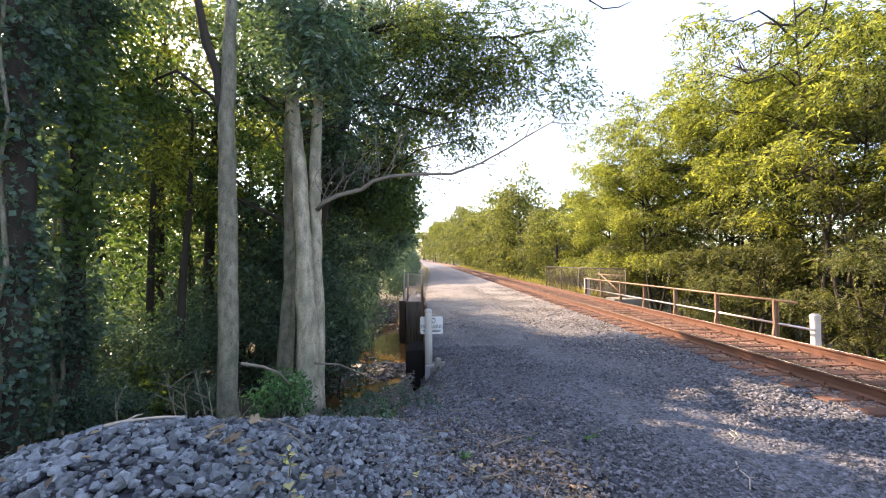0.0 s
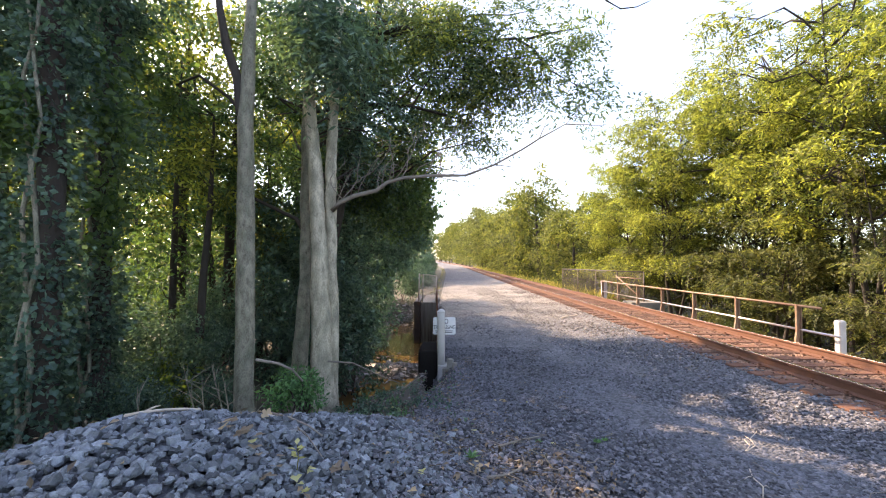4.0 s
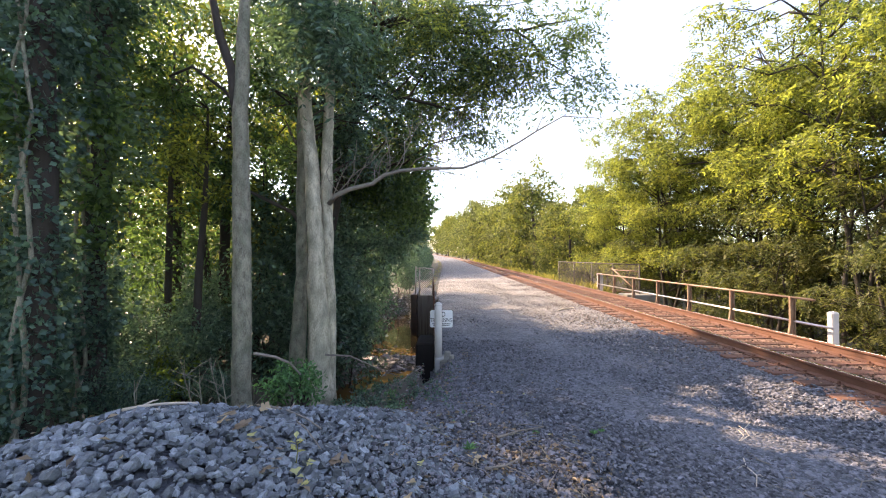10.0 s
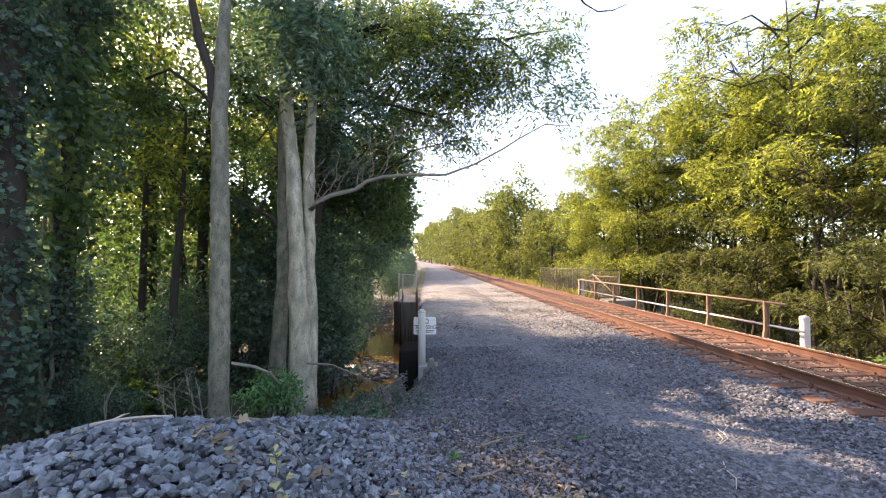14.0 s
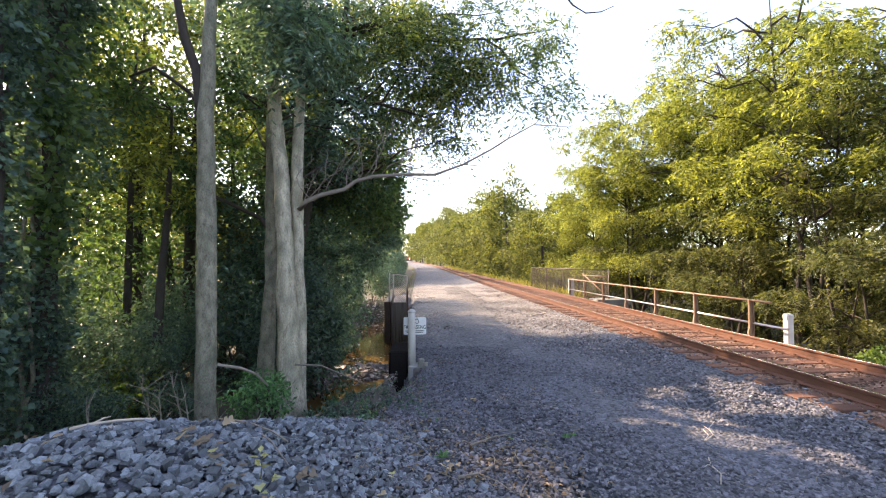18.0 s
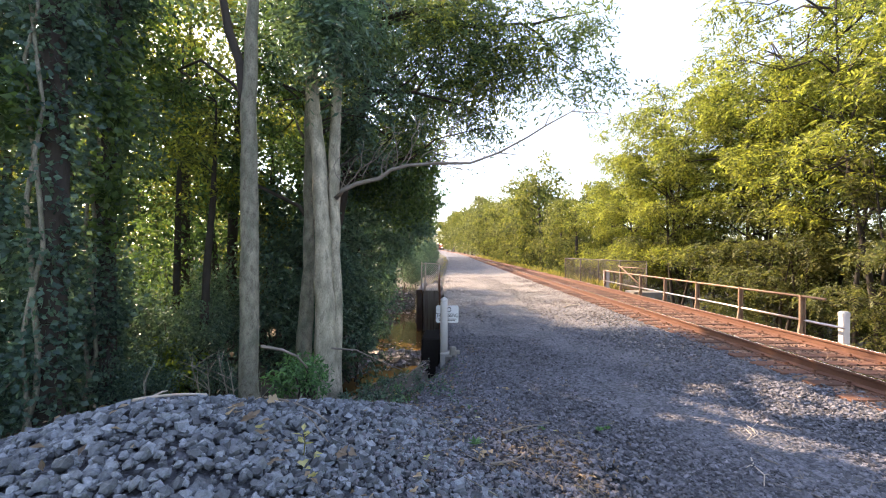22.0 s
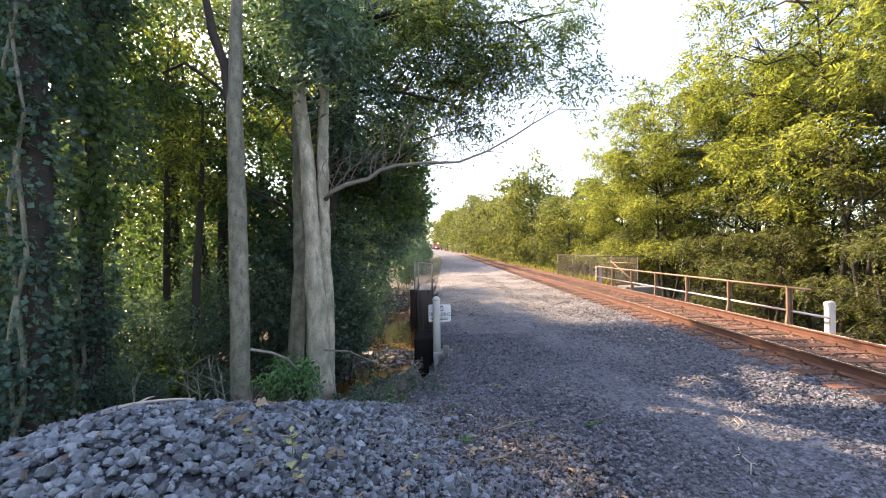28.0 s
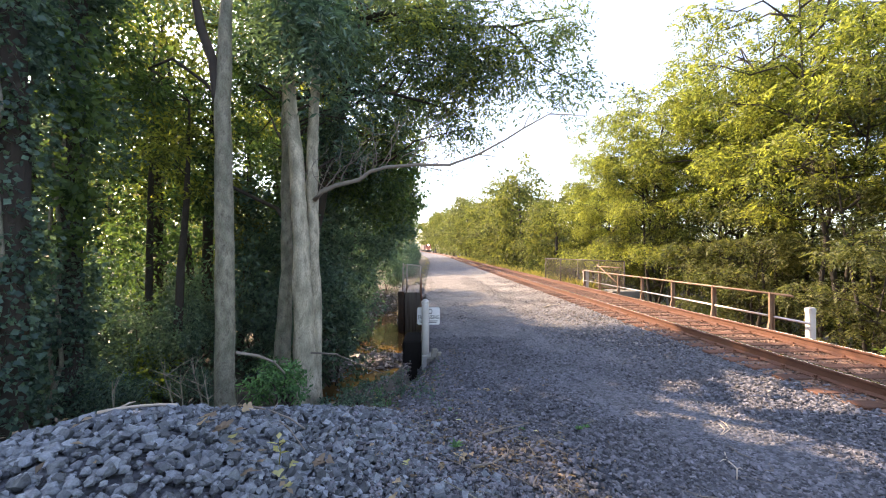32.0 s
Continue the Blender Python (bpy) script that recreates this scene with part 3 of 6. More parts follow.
# ---- handrail on the bridge ----
# Brighter metal than the top rail: the sun glint is in its colour.
M_GLINT = mat("glint_pale_pipe", (0.62, 0.55, 0.5), 0.28, 0.9, var=0.2, scale=6, scale2=60, bump=0.1)
HR_X, HR_TOP = 7.15, 1.105
rail = thing("bridge_handrail", "rusty two-rail pipe handrail along the bridge edge", "handrail")
for i in range(7):
    y = 9.16 + 1.829 * i
    foot = [(HR_X - 0.14, y, 0.10), (HR_X - 0.09, y, 0.19), (HR_X - 0.035, y, 0.34), (HR_X, y, 0.55), (HR_X, y, HR_TOP + 0.02)]
    s = Shape()
    for a, c in zip(foot, foot[1:]):
        d = Vector(c) - Vector(a)
        s.add([(a[0] - 0.035, y - 0.012, a[2]), (a[0] + 0.035, y - 0.012, a[2]), (a[0] + 0.035, y + 0.035, a[2]), (a[0] - 0.035, y + 0.035, a[2]), (c[0] - 0.035, y - 0.012, c[2]), (c[0] + 0.035, y - 0.012, c[2]), (c[0] + 0.035, y + 0.035, c[2]), (c[0] - 0.035, y + 0.035, c[2])], [(0, 1, 5, 4), (1, 2, 6, 5), (2, 3, 7, 6), (3, 0, 4, 7), (4, 5, 6, 7)])
    s.box(HR_X + 0.03, HR_X + 0.045, y - 0.05, y + 0.02, 0.10, HR_TOP)
    part("post", s.mesh("post", M_PIPE), rail)
part("top_rail", Shape().tube([(HR_X, 8.62, HR_TOP), (HR_X, 12, HR_TOP), (HR_X, 16, HR_TOP), (HR_X, 20.3, HR_TOP)], 0.026, 10).mesh("top_rail", M_PIPE, True), rail)
part("lower_rail", Shape().tube([(HR_X + 0.06, 8.3, 0.60), (HR_X + 0.02, 12, 0.62), (HR_X, 16, 0.62), (HR_X, 20.3, 0.62)], 0.024, 10).mesh("lower_rail", M_GLINT, True), rail, "lower rail with its sun glint put into a pale metal")


def guard_post(x, y, z0, z1, w, label):
    post = thing("guard_post", label, "post", (x, y, z0), "white posts at the bridge ends")
    h = z1 - z0
    part("shaft", Shape().box(-w / 2, w / 2, -w / 2, w / 2, 0, h - 0.05, bevel=0.018).mesh("shaft", M_WHITE), post)
    part("cap", Shape().box(-w / 2 - 0.01, w / 2 + 0.01, -w / 2 - 0.01, w / 2 + 0.01, h - 0.10, h, bevel=0.03).mesh("cap", M_WHITE), post)
    return post


guard_post(7.42, 8.52, -0.3, 0.89, 0.135, "square white concrete post at the end of the handrail")
guard_post(7.45, 20.75, -0.2, 1.10, 0.22, "square white concrete post at the far end of the handrail")

# ---- sign and its post ----
M_FOOT = mat("pale_footing_concrete", (0.42, 0.40, 0.38), 0.9, var=0.2, scale=5, scale2=40, bump=0.4)
SP = Vector((-0.33, 9.02, 0))
sign_post = thing("sign_post", "round white post carrying a no trespassing sign", "post", SP)
part("pipe", Shape().tube([(0, 0, -0.5), (0, 0, 0.95), (0, 0, 1.0), (0, 0, 1.03)], [0.078, 0.078, 0.07, 0.03], 20).mesh("pipe", M_WHITE, True), sign_post)
part("footing", Shape().box(-0.07, 0.14, -0.14, 0.10, -0.9, -0.11, bevel=0.02).mesh("footing", M_FOOT), sign_post, "chipped grey concrete footing")
part("collar", Shape().tube([(0, 0, 0.955), (0, 0, 0.985)], 0.083, 20).mesh("collar", M_WHITE, True), sign_post)


def sign_board():
    w, h, r = 0.475, 0.365, 0.035
    ring = [(sx * (w / 2 - r) + r * math.cos(a), sz * (h / 2 - r) + r * math.sin(a)) for sx, sz, a0 in ((1, 1, 0), (-1, 1, 90), (-1, -1, 180), (1, -1, 270)) for a in [radians(a0 + 22.5 * i) for i in range(5)]]
    k = len(ring)
    s = Shape().add([(x, y, z) for y in (0, 0.006) for x, z in ring], [tuple(range(k - 1, -1, -1)), tuple(range(k, 2 * k))] + [(i, (i + 1) % k, k + (i + 1) % k, k + i) for i in range(k)])
    board = part("sign_board", s.mesh("sign_board", M_SIGN), sign_post, "white rectangular sign with dark lettering", pose(0.065, 0.10, 0.665))
    for text, size, z in (("NO", 0.15, 0.045), ("TRESPASSING", 0.112, -0.065)):
        cu = bpy.data.curves.new("words", "FONT")
        cu.body, cu.size, cu.align_x, cu.extrude = text, size, "CENTER", 0.001
        cu.space_character = 0.92
        tmp = bpy.data.objects.new("words", cu)
        scene.collection.objects.link(tmp)
        me = bpy.data.meshes.new_from_object(tmp.evaluated_get(bpy.context.evaluated_depsgraph_get()))
        bpy.data.objects.remove(tmp)
        me.transform(Matrix.Diagonal((0.74, 1, 1, 1)))
        me.materials.append(M_INK)
        part("lettering", me, board, "dark lettering", pose(0, -0.004, z, 90, 0, 0))
    for z, w2 in ((-0.105, 0.38), (-0.135, 0.34)):
        part("small_print", Shape().box(-w2 / 2, w2 / 2, -0.004, -0.002, z - 0.007, z + 0.007).mesh("small_print", M_INK), board)


M_SIGN = mat("sign_white", (0.8, 0.8, 0.8), 0.5, var=0.05, bump=0.05)
M_INK = mat("sign_ink", (0.05, 0.05, 0.06), 0.6, var=0.1, bump=0.0)
sign_board()


# ---- trees ----
def limb_path(a, b, rng, sag=0.12, n=5):
    a, b = np.array(a, float), np.array(b, float)
    t = np.linspace(0, 1, n)[:, None]
    p = a + (b - a) * t
    L = np.linalg.norm(b - a)
    p[1:-1] += rng.normal(0, 0.05 * L, (n - 2, 3))
    p[:, 2] += sag * L * np.sin(np.pi * t[:, 0])
    return p


def foliage(name, centres, radii, per, size, rng, material, style="single", flat=0.6, up=0.5, wide=None, base=None, reach=4.0):
    """Leaves in loose clumps round the given centres; with a base, the crown has its sun gaps."""
    wide = wide or (0.34 if style == "feather" else 0.5)
    cs = np.repeat(centres, per, 0)
    rs = np.repeat(radii, per)[:, None]
    off = in_ball(len(cs), rng)
    off[:, 2] *= flat
    p = cs + off * rs
    d = unit(off) + rng.normal(0, 0.6, p.shape) + np.array([0, 0, -0.35])
    if style == "feather":
        p, d = pinnate(p, d * np.array([1, 1, 0.7]) + rng.normal(0, 0.5, p.shape), size * reach, 5, rng, 0.45)
    if base is not None:
        keep = ~in_gap(p + base)
        p, d = p[keep], d[keep]
    lo, hi, fold = (0.7, 1.2, 0.06) if style == "feather" else (0.6, 1.3, 0.1)
    v, f = leaf_arrays(p, d, size * rng.uniform(lo, hi, len(p)), rng, wide, fold, up)
    return fast_mesh(name, v, f, material)


GAPS = ((3.05, 5.45, 0.5), (3.3, 6.35, 0.36), (3.15, 5.0, 0.5), (3.5, 4.65, 0.42), (3.75, 4.25, 0.3), (2.35, 5.45, 0.2), (2.4, 6.65, 0.2), (4.3, 6.2, 0.5), (3.95, 5.6, 0.36), (4.6, 5.3, 0.45), (2.8, 6.05, 0.22), (4.9, 4.4, 0.3), (-1.13, 1.9, 0.35), (-5.7, 7.8, 1.1))


def in_gap(c):
    """Leaves missing where the sun breaks through the crowns onto the track and its shoulder."""
    k = (c[:, 2] - 0.15) / sd.z
    gx, gy = c[:, 0] - sd.x * k, c[:, 1] - sd.y * k
    wave = 1 + 0.35 * np.sin(7 * gx + 3 * gy) * np.sin(9 * gy - 2 * gx)
    out = np.zeros(len(c), bool)
    for x, y, r in GAPS:
        out |= np.hypot(gx - x, gy - y) < r * wave
    return out


def tree(label, trunk, radii, clumps, spread, per, leaf, bark, leafmat, seed, style="single", flat=0.6, group="", twigs=1, limbs=18, low=0.3, sides=12, wide=None, twig_bark=None, up=0.5, sprays=None, slim=0.010):
    """A tree: a tapered trunk along the given line, limbs out to the clumps, and leaves round them. The base is the first point."""
    rng = np.random.default_rng(seed)
    base = np.array(trunk[0], float)
    ob = thing("tree", label, "tree", tuple(base), group)
    tr = np.array(trunk, float) - base
    cl = np.array(clumps, float) - base
    t = np.linspace(0, len(tr) - 1, 5 * (len(tr) - 1) + 1)
    fine = np.stack([np.interp(t, range(len(tr)), tr[:, k]) for k in range(3)], 1)
    rad = np.interp(t, range(len(tr)), radii)
    fine[1:-1, :2] += rng.normal(0, 0.04 * radii[0], (len(fine) - 2, 2))
    rad = rad * (1 + 0.4 * np.exp(-fine[:, 2] / (1.8 * radii[0])))
    s = Shape().tube(fine, list(rad), sides, 0.10)
    limb_shapes = []
    for j, c in enumerate(cl):
        if j % max(1, len(cl) // limbs):
            continue
        far = np.linalg.norm(c[:2] - fine[:, :2], axis=1)
        ok = (fine[:, 2] > low * fine[-1][2]) & (fine[:, 2] < c[2] - 0.25 * far)
        i = np.flatnonzero(ok)[-1] if ok.any() else int(np.argmin(np.abs(fine[:, 2] - max(c[2] - 0.5, low * fine[-1][2]))))
        L = np.linalg.norm(c - fine[i])
        r = min(slim * L + 0.006, 0.6 * rad[i])
        pp = limb_path(fine[i], c, rng, 0.08, 6)
        w = s if group else Shape()
        w.tube(pp, list(np.linspace(r, 0.004, 6)), 6 if r > 0.02 else 4)
        for _ in range(twigs):
            e = c + rng.normal(0, 0.6, 3) * spread
            w.tube(limb_path(pp[3], e, rng, 0.05, 4), [0.5 * r, 0.35 * r, 0.2 * r, 0.002], 3)
        if not group:
            limb_shapes.append(w)
    part("trunk", s.mesh("trunk", bark, True), ob)
    for w in limb_shapes:
        part("limb", w.mesh("limb", twig_bark or bark, True), ob)
    part("crown", foliage("crown", cl, spread * rng.uniform(0.6, 1.3, len(cl)), per, leaf, rng, leafmat, style, flat, up, wide, None if group else base), ob)
    if sprays:
        sc, sspread, sper, sleaf = sprays
        part("leaf_spray", foliage("leaf_spray", sc - base, sspread * rng.uniform(0.6, 1.3, len(sc)), sper, sleaf, rng, leafmat, "feather", 0.8, base=base), ob, "airy drooping feathered leaf sprays")
    return ob


def lumps(centre, radii, n, seed, hollow=0.45, low=-0.9):
    """Clump centres towards the outside of an uneven crown."""
    rng = np.random.default_rng(seed)
    d = unit(rng.normal(size=(4 * n, 3)))
    d = d[d[:, 2] > low][:n]
    r = rng.uniform(hollow, 1.0, (len(d), 1)) * (1 + 0.25 * np.sin(5 * d[:, :1] + seed) * np.cos(4 * d[:, 1:2]))
    return np.array(centre) + d * r * np.array(radii)


def shrub(label, radii, n, per, leaf, leafmat, seed, spread=0.3, group="", style="single", stems=6):
    """A bush on its base point: thin stems from the ground out to leafy clumps."""
    rng = np.random.default_rng(seed)
    ob = thing("shrub", label, "shrub", (0, 0, 0), group)
    cl = lumps((0, 0, radii[2] * 1.02), radii, n, seed, 0.3)
    for c in cl[:: max(1, len(cl) // stems)]:
        a = rng.normal(0, 0.12, 2)
        part("stem", Shape().tube(limb_path((a[0], a[1], -0.15), c, rng, 0.15, 5), [0.02, 0.016, 0.011, 0.007, 0.003], 5).mesh("stem", M_BARKD), ob)
    part("foliage", foliage("foliage", cl, spread * rng.uniform(0.6, 1.3, len(cl)), per, leaf, rng, leafmat, style, 0.75), ob)
    return ob


def ground_at(x, y):
    return float(land(np.array(float(x)), np.array(float(y))))


def plant(kind, spots, rng, scale=(0.85, 1.2), tilt=2.5, sink=0.1):
    """Copies of a kind at the given spots (x, y, size)."""
    for i, (x, y, k) in enumerate(spots):
        m = pose(x, y, ground_at(x, y) - sink, rng.normal(0, tilt), rng.normal(0, tilt), rng.uniform(0, 360))
        c = copy_thing(kind, m) if i else kind
        if not i:
            kind.matrix_basis = m
        k = k * rng.uniform(*scale)
        c.scale = (k, k, k * rng.uniform(0.92, 1.08))


# left side: the pale double trunk and its neighbours
# The clumps at z 9.3 are out of view, added to shade the ground.
tree("pale grey twin-stemmed tree with long feathered leaves", [(-2.40, 7.75, -0.75), (-2.44, 7.75, 0.67), (-2.53, 7.75, 2.66), (-2.58, 7.75, 3.66), (-2.69, 7.75, 4.67), (-2.85, 7.85, 6.5), (-2.9, 8.2, 9.0), (-2.8, 8.4, 12.0)],
     [0.20, 0.18, 0.14, 0.13, 0.115, 0.11, 0.08, 0.04], join([lumps((-3.1, 8.0, 6.6), (1.7, 1.2, 1.0), 7, 11), lumps((-2.35, 7.25, 5.85), (0.95, 0.5, 0.8), 17, 117, 0.25), lumps((-3.0, 10.9, 6.9), (1.5, 0.7, 1.3), 20, 118), lumps((-2.4, 8.5, 9.3), (2.2, 1.4, 0.9), 14, 111), lumps((-1.9, 9.2, 4.9), (0.9, 0.9, 0.9), 18, 112)]), 0.45, 20, 0.15, M_BARK, M_LEAF_B, 21, "feather", twig_bark=M_BARKD)
slender = tree("pale grey slender stem with a leafy limb reaching over the path", [(-2.35, 7.95, -0.75), (-2.30, 7.93, 0.6), (-2.33, 7.93, 2.0), (-2.36, 7.93, 3.2), (-2.35, 7.93, 3.9), (-2.33, 7.93, 4.75), (-2.25, 8.1, 7.0), (-1.9, 8.3, 9.5)],
     [0.14, 0.12, 0.105, 0.11, 0.105, 0.088, 0.07, 0.03], join([lumps((-2.2, 8.6, 8.0), (1.6, 1.2, 1.2), 26, 12), lumps((-1.9, 9.2, 4.6), (0.9, 0.7, 1.0), 26, 127)]), 0.40, 11, 0.115, M_BARK, M_LEAF_B, 22, "feather", limbs=9, twigs=0, twig_bark=M_BARKD, flat=0.6)


over = tree("leafy creek-side tree whose long limb reaches over the path", [(-3.3, 10.4, -1.0), (-3.1, 10.3, 2.0), (-2.5, 10.1, 4.6), (-2.0, 9.8, 6.2), (-1.7, 9.6, 8.4)], [0.15, 0.13, 0.11, 0.09, 0.04],
     (join([lumps((-0.85, 9.5, 6.4), (1.7, 1.0, 1.4), 50, 12), lumps((0.85, 9.4, 5.9), (1.0, 0.7, 0.8), 22, 122), lumps((-0.9, 10.2, 8.0), (1.1, 0.5, 0.5), 14, 149), lumps((0.4, 9.7, 6.9), (1.0, 0.7, 0.8), 20, 129), lumps((-0.9, 10.0, 4.9), (1.2, 0.7, 1.0), 62, 128, 0.2), lumps((1.0, 9.6, 7.4), (1.3, 0.8, 0.6), 16, 124), lumps((-2.0, 10.4, 6.4), (1.3, 0.8, 1.5), 34, 125), lumps((0.4, 9.5, 4.75), (0.55, 0.4, 0.3), 8, 126, 0.2), lumps((-1.5, 9.8, 7.4), (0.9, 0.6, 0.8), 18, 316)])), 0.36, 10, 0.115, M_BARKD, M_LEAF_C, 26, "feather", limbs=12, twigs=0, flat=0.6,
     sprays=((join([lumps((2.3, 9.4, 6.8), (0.8, 0.5, 1.0), 18, 143, 0.1), lumps((3.05, 9.4, 5.75), (0.55, 0.4, 0.35), 10, 144, 0.1), lumps((2.75, 9.4, 7.1), (0.4, 0.4, 0.4), 7, 150, 0.1), lumps((1.9, 9.4, 5.55), (0.8, 0.4, 0.3), 9, 151, 0.2), lumps((1.2, 9.3, 6.3), (1.2, 0.7, 1.0), 20, 145, 0.4), lumps((-1.2, 9.0, 4.6), (1.1, 0.5, 0.9), 16, 146, 0.4)])), 0.32, 6, 0.125))
OV = Vector((-3.3, 10.4, -1.0))
for name, pts, r in (("limb", [(-1.8, 9.7, 7.3), (-1.1, 9.4, 7.25), (-0.75, 9.4, 7.05), (-0.15, 9.4, 6.95), (0.55, 9.4, 6.9), (1.3, 9.4, 6.98), (1.7, 9.4, 6.75), (2.0, 9.4, 6.3), (2.6, 9.4, 5.95), (3.2, 9.4, 5.75)], 0.062),
                     ("limb", [(1.5, 9.4, 6.95), (2.1, 9.4, 7.1), (2.7, 9.4, 7.2)], 0.03), ("limb", [(-2.0, 9.6, 5.6), (-1.0, 9.5, 5.5), (0.0, 9.4, 5.2), (0.7, 9.4, 4.8)], 0.05)):
    part(name, Shape().tube([Vector(c) - OV for c in (pts)], list(np.linspace(r, 0.008, len(pts))), 7, 0.15).mesh(name, M_BARKD, True), over, "long dark limb over the path")
tree("grey straight tree behind the pale trunks", [(-3.10, 8.3, -0.8), (-3.03, 8.3, 0.05), (-2.93, 8.3, 1.64), (-2.95, 8.3, 2.8), (-2.98, 8.4, 4.5), (-3.1, 8.8, 7), (-3.2, 9.2, 10)],
     [0.17, 0.15, 0.115, 0.10, 0.095, 0.08, 0.04], join([lumps((-3.2, 11.0, 7.0), (1.7, 0.6, 1.4), 30, 13), lumps((-3.6, 10.7, 7.7), (1.6, 0.5, 0.8), 24, 108), lumps((-3.9, 12.3, 8.4), (1.9, 0.6, 1.3), 40, 105), lumps((-2.9, 11.6, 4.2), (1.0, 0.6, 1.6), 30, 110), lumps((-4.5, 11.3, 6.8), (1.4, 0.6, 1.7), 36, 116), lumps((-1.5, 12.2, 3.9), (1.0, 2.0, 1.5), 64, 113), lumps((-5.8, 12.2, 4.2), (1.1, 0.8, 1.7), 40, 152), lumps((-1.3, 11.5, 6.7), (1.8, 0.7, 2.0), 56, 153), lumps((-3.6, 11.6, 4.6), (1.2, 0.6, 1.6), 34, 154), lumps((-1.7, 10.4, 4.4), (1.1, 1.0, 1.2), 40, 115)]), 0.5, 110, 0.125, M_BARKG, M_LEAF_L, 23, twig_bark=M_BARKD)
# Clumps above z 8 are out of view, added to shade the ground.
fork = tree("grey-barked straight tree with a forked dark limb", [(-3.25, 6.6, -0.75), (-3.25, 6.6, 1.2), (-3.26, 6.6, 2.6), (-3.29, 6.6, 4.25), (-3.23, 6.6, 6.0), (-3.2, 6.9, 8.5), (-3.3, 7.2, 11)],
     [0.142, 0.138, 0.132, 0.115, 0.08, 0.06, 0.03], join([lumps((-4.4, 7.6, 8.3), (2.4, 1.6, 1.2), 8, 14), lumps((-4.2, 8.7, 9.6), (2.4, 1.6, 1.0), 18, 119), lumps((-4.0, 9.6, 9.6), (2.0, 1.2, 0.8), 26, 107), lumps((-6.6, 8.0, 8.8), (1.8, 1.2, 0.8), 22, 106), lumps((-5.0, 8.2, 5.4), (1.2, 1.2, 0.7), 4, 114)]), 0.5, 180, 0.13, M_BARKG, M_LEAF_L, 24, twig_bark=M_BARKD)

tree("leafy dark green bank tree leaning out over the creek", [(-3.9, 13.2, -1.0), (-3.7, 13.2, 1.0), (-3.2, 13.1, 3.0), (-2.6, 13.0, 5.0)], [0.14, 0.12, 0.08, 0.03],
     join([lumps((-2.4, 13.0, 3.4), (1.5, 2.0, 2.2), 70, 15), lumps((-2.6, 17.5, 2.9), (1.4, 1.8, 1.5), 36, 16), lumps((-3.1, 10.8, 2.0), (0.8, 1.0, 1.6), 24, 17)]), 0.45, 110, 0.125, M_BARKD, M_LEAF_B, 25, low=0.25, limbs=10, twigs=0)

# Backlit look comes partly from the yellow-green leaf colour.
tree("slim creek-side tree with a backlit yellow-green crown", [(-4.0, 14.6, -1.0), (-3.9, 14.5, 2.0), (-3.4, 14.3, 5.0), (-3.0, 14.1, 8.0), (-2.9, 14.0, 11.0)], [0.13, 0.11, 0.09, 0.06, 0.03],
     join([lumps((-2.7, 14.0, 9.9), (1.9, 0.7, 1.6), 64, 311), lumps((-1.9, 13.8, 5.7), (1.5, 0.6, 0.9), 44, 312), lumps((-3.4, 14.0, 7.4), (1.0, 0.6, 1.2), 26, 313), lumps((-0.6, 13.9, 10.2), (1.0, 0.6, 0.7), 14, 314)]), 0.5, 60, 0.14, M_BARKD, M_LEAF_Y, 315, limbs=10, twigs=0)

rng = np.random.default_rng(64)
# Sunlit copies of the canopy leaves: the sun is put into the colour.
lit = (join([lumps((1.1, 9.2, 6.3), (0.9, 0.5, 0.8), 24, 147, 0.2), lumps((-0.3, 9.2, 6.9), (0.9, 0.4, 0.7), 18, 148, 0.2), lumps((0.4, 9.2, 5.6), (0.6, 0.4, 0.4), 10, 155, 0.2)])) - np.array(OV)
part("leaf_spray", foliage("leaf_spray", lit, 0.34 * rng.uniform(0.7, 1.2, len(lit)), 9, 0.115, rng, M_LEAF_Y, "feather", 0.6), over, "leaf clusters coloured yellow-green as if sunlit")
part("bare_twig", Shape().tube([(0.4, 0.3, 9.6), (2.2, 0.9, 9.75), (3.9, 1.2, 9.5), (5.3, 1.35, 8.95), (5.65, 1.35, 8.5), (5.95, 1.35, 8.32), (6.3, 1.35, 8.36), (6.6, 1.35, 8.5)], [0.05, 0.04, 0.03, 0.022, 0.018, 0.016, 0.012, 0.006], 6, 0.2).mesh("bare_twig", M_BARKD, True), slender, "bare dark hooked twig")
part("forked_limb", Shape().tube([(-0.03, 0, 4.8), (-0.12, 0, 5.1), (-0.18, 0, 5.6), (-0.35, 0, 6.08), (-0.48, 0, 6.72), (-0.6, 0.1, 7.8)], [0.085, 0.085, 0.075, 0.065, 0.055, 0.035], 8, 0.2).mesh("forked_limb", M_BARKD, True), fork, "dark upright forked limb")

# forest trees on the left, three kinds repeated
rng = np.random.default_rng(77)
wood = []
for i, (h, r, lm) in enumerate(((12, 0.16, M_LEAF_L), (13, 0.19, M_LEAF_R), (11, 0.13, M_LEAF_L))):
    wood.append(tree("slim dark-barked woodland tree with a leafy crown", [(0, 0, -0.3), (0.1, 0, h * 0.3), (0.0, 0.15, h * 0.6), (0.2, 0.1, h)], [r, r * 0.8, r * 0.6, 0.03],
                     join([lumps((0.1, 0.1, h * 0.68), (2.4, 2.4, h * 0.32), 46, 31 + i), lumps((0, 0, h * 0.32), (2.0, 2.0, h * 0.15), 16, 131 + i)]), 0.75, 62, 0.225, M_BARKD, lm, 41 + i, group="woodland trees", low=0.12, limbs=10, twigs=0))
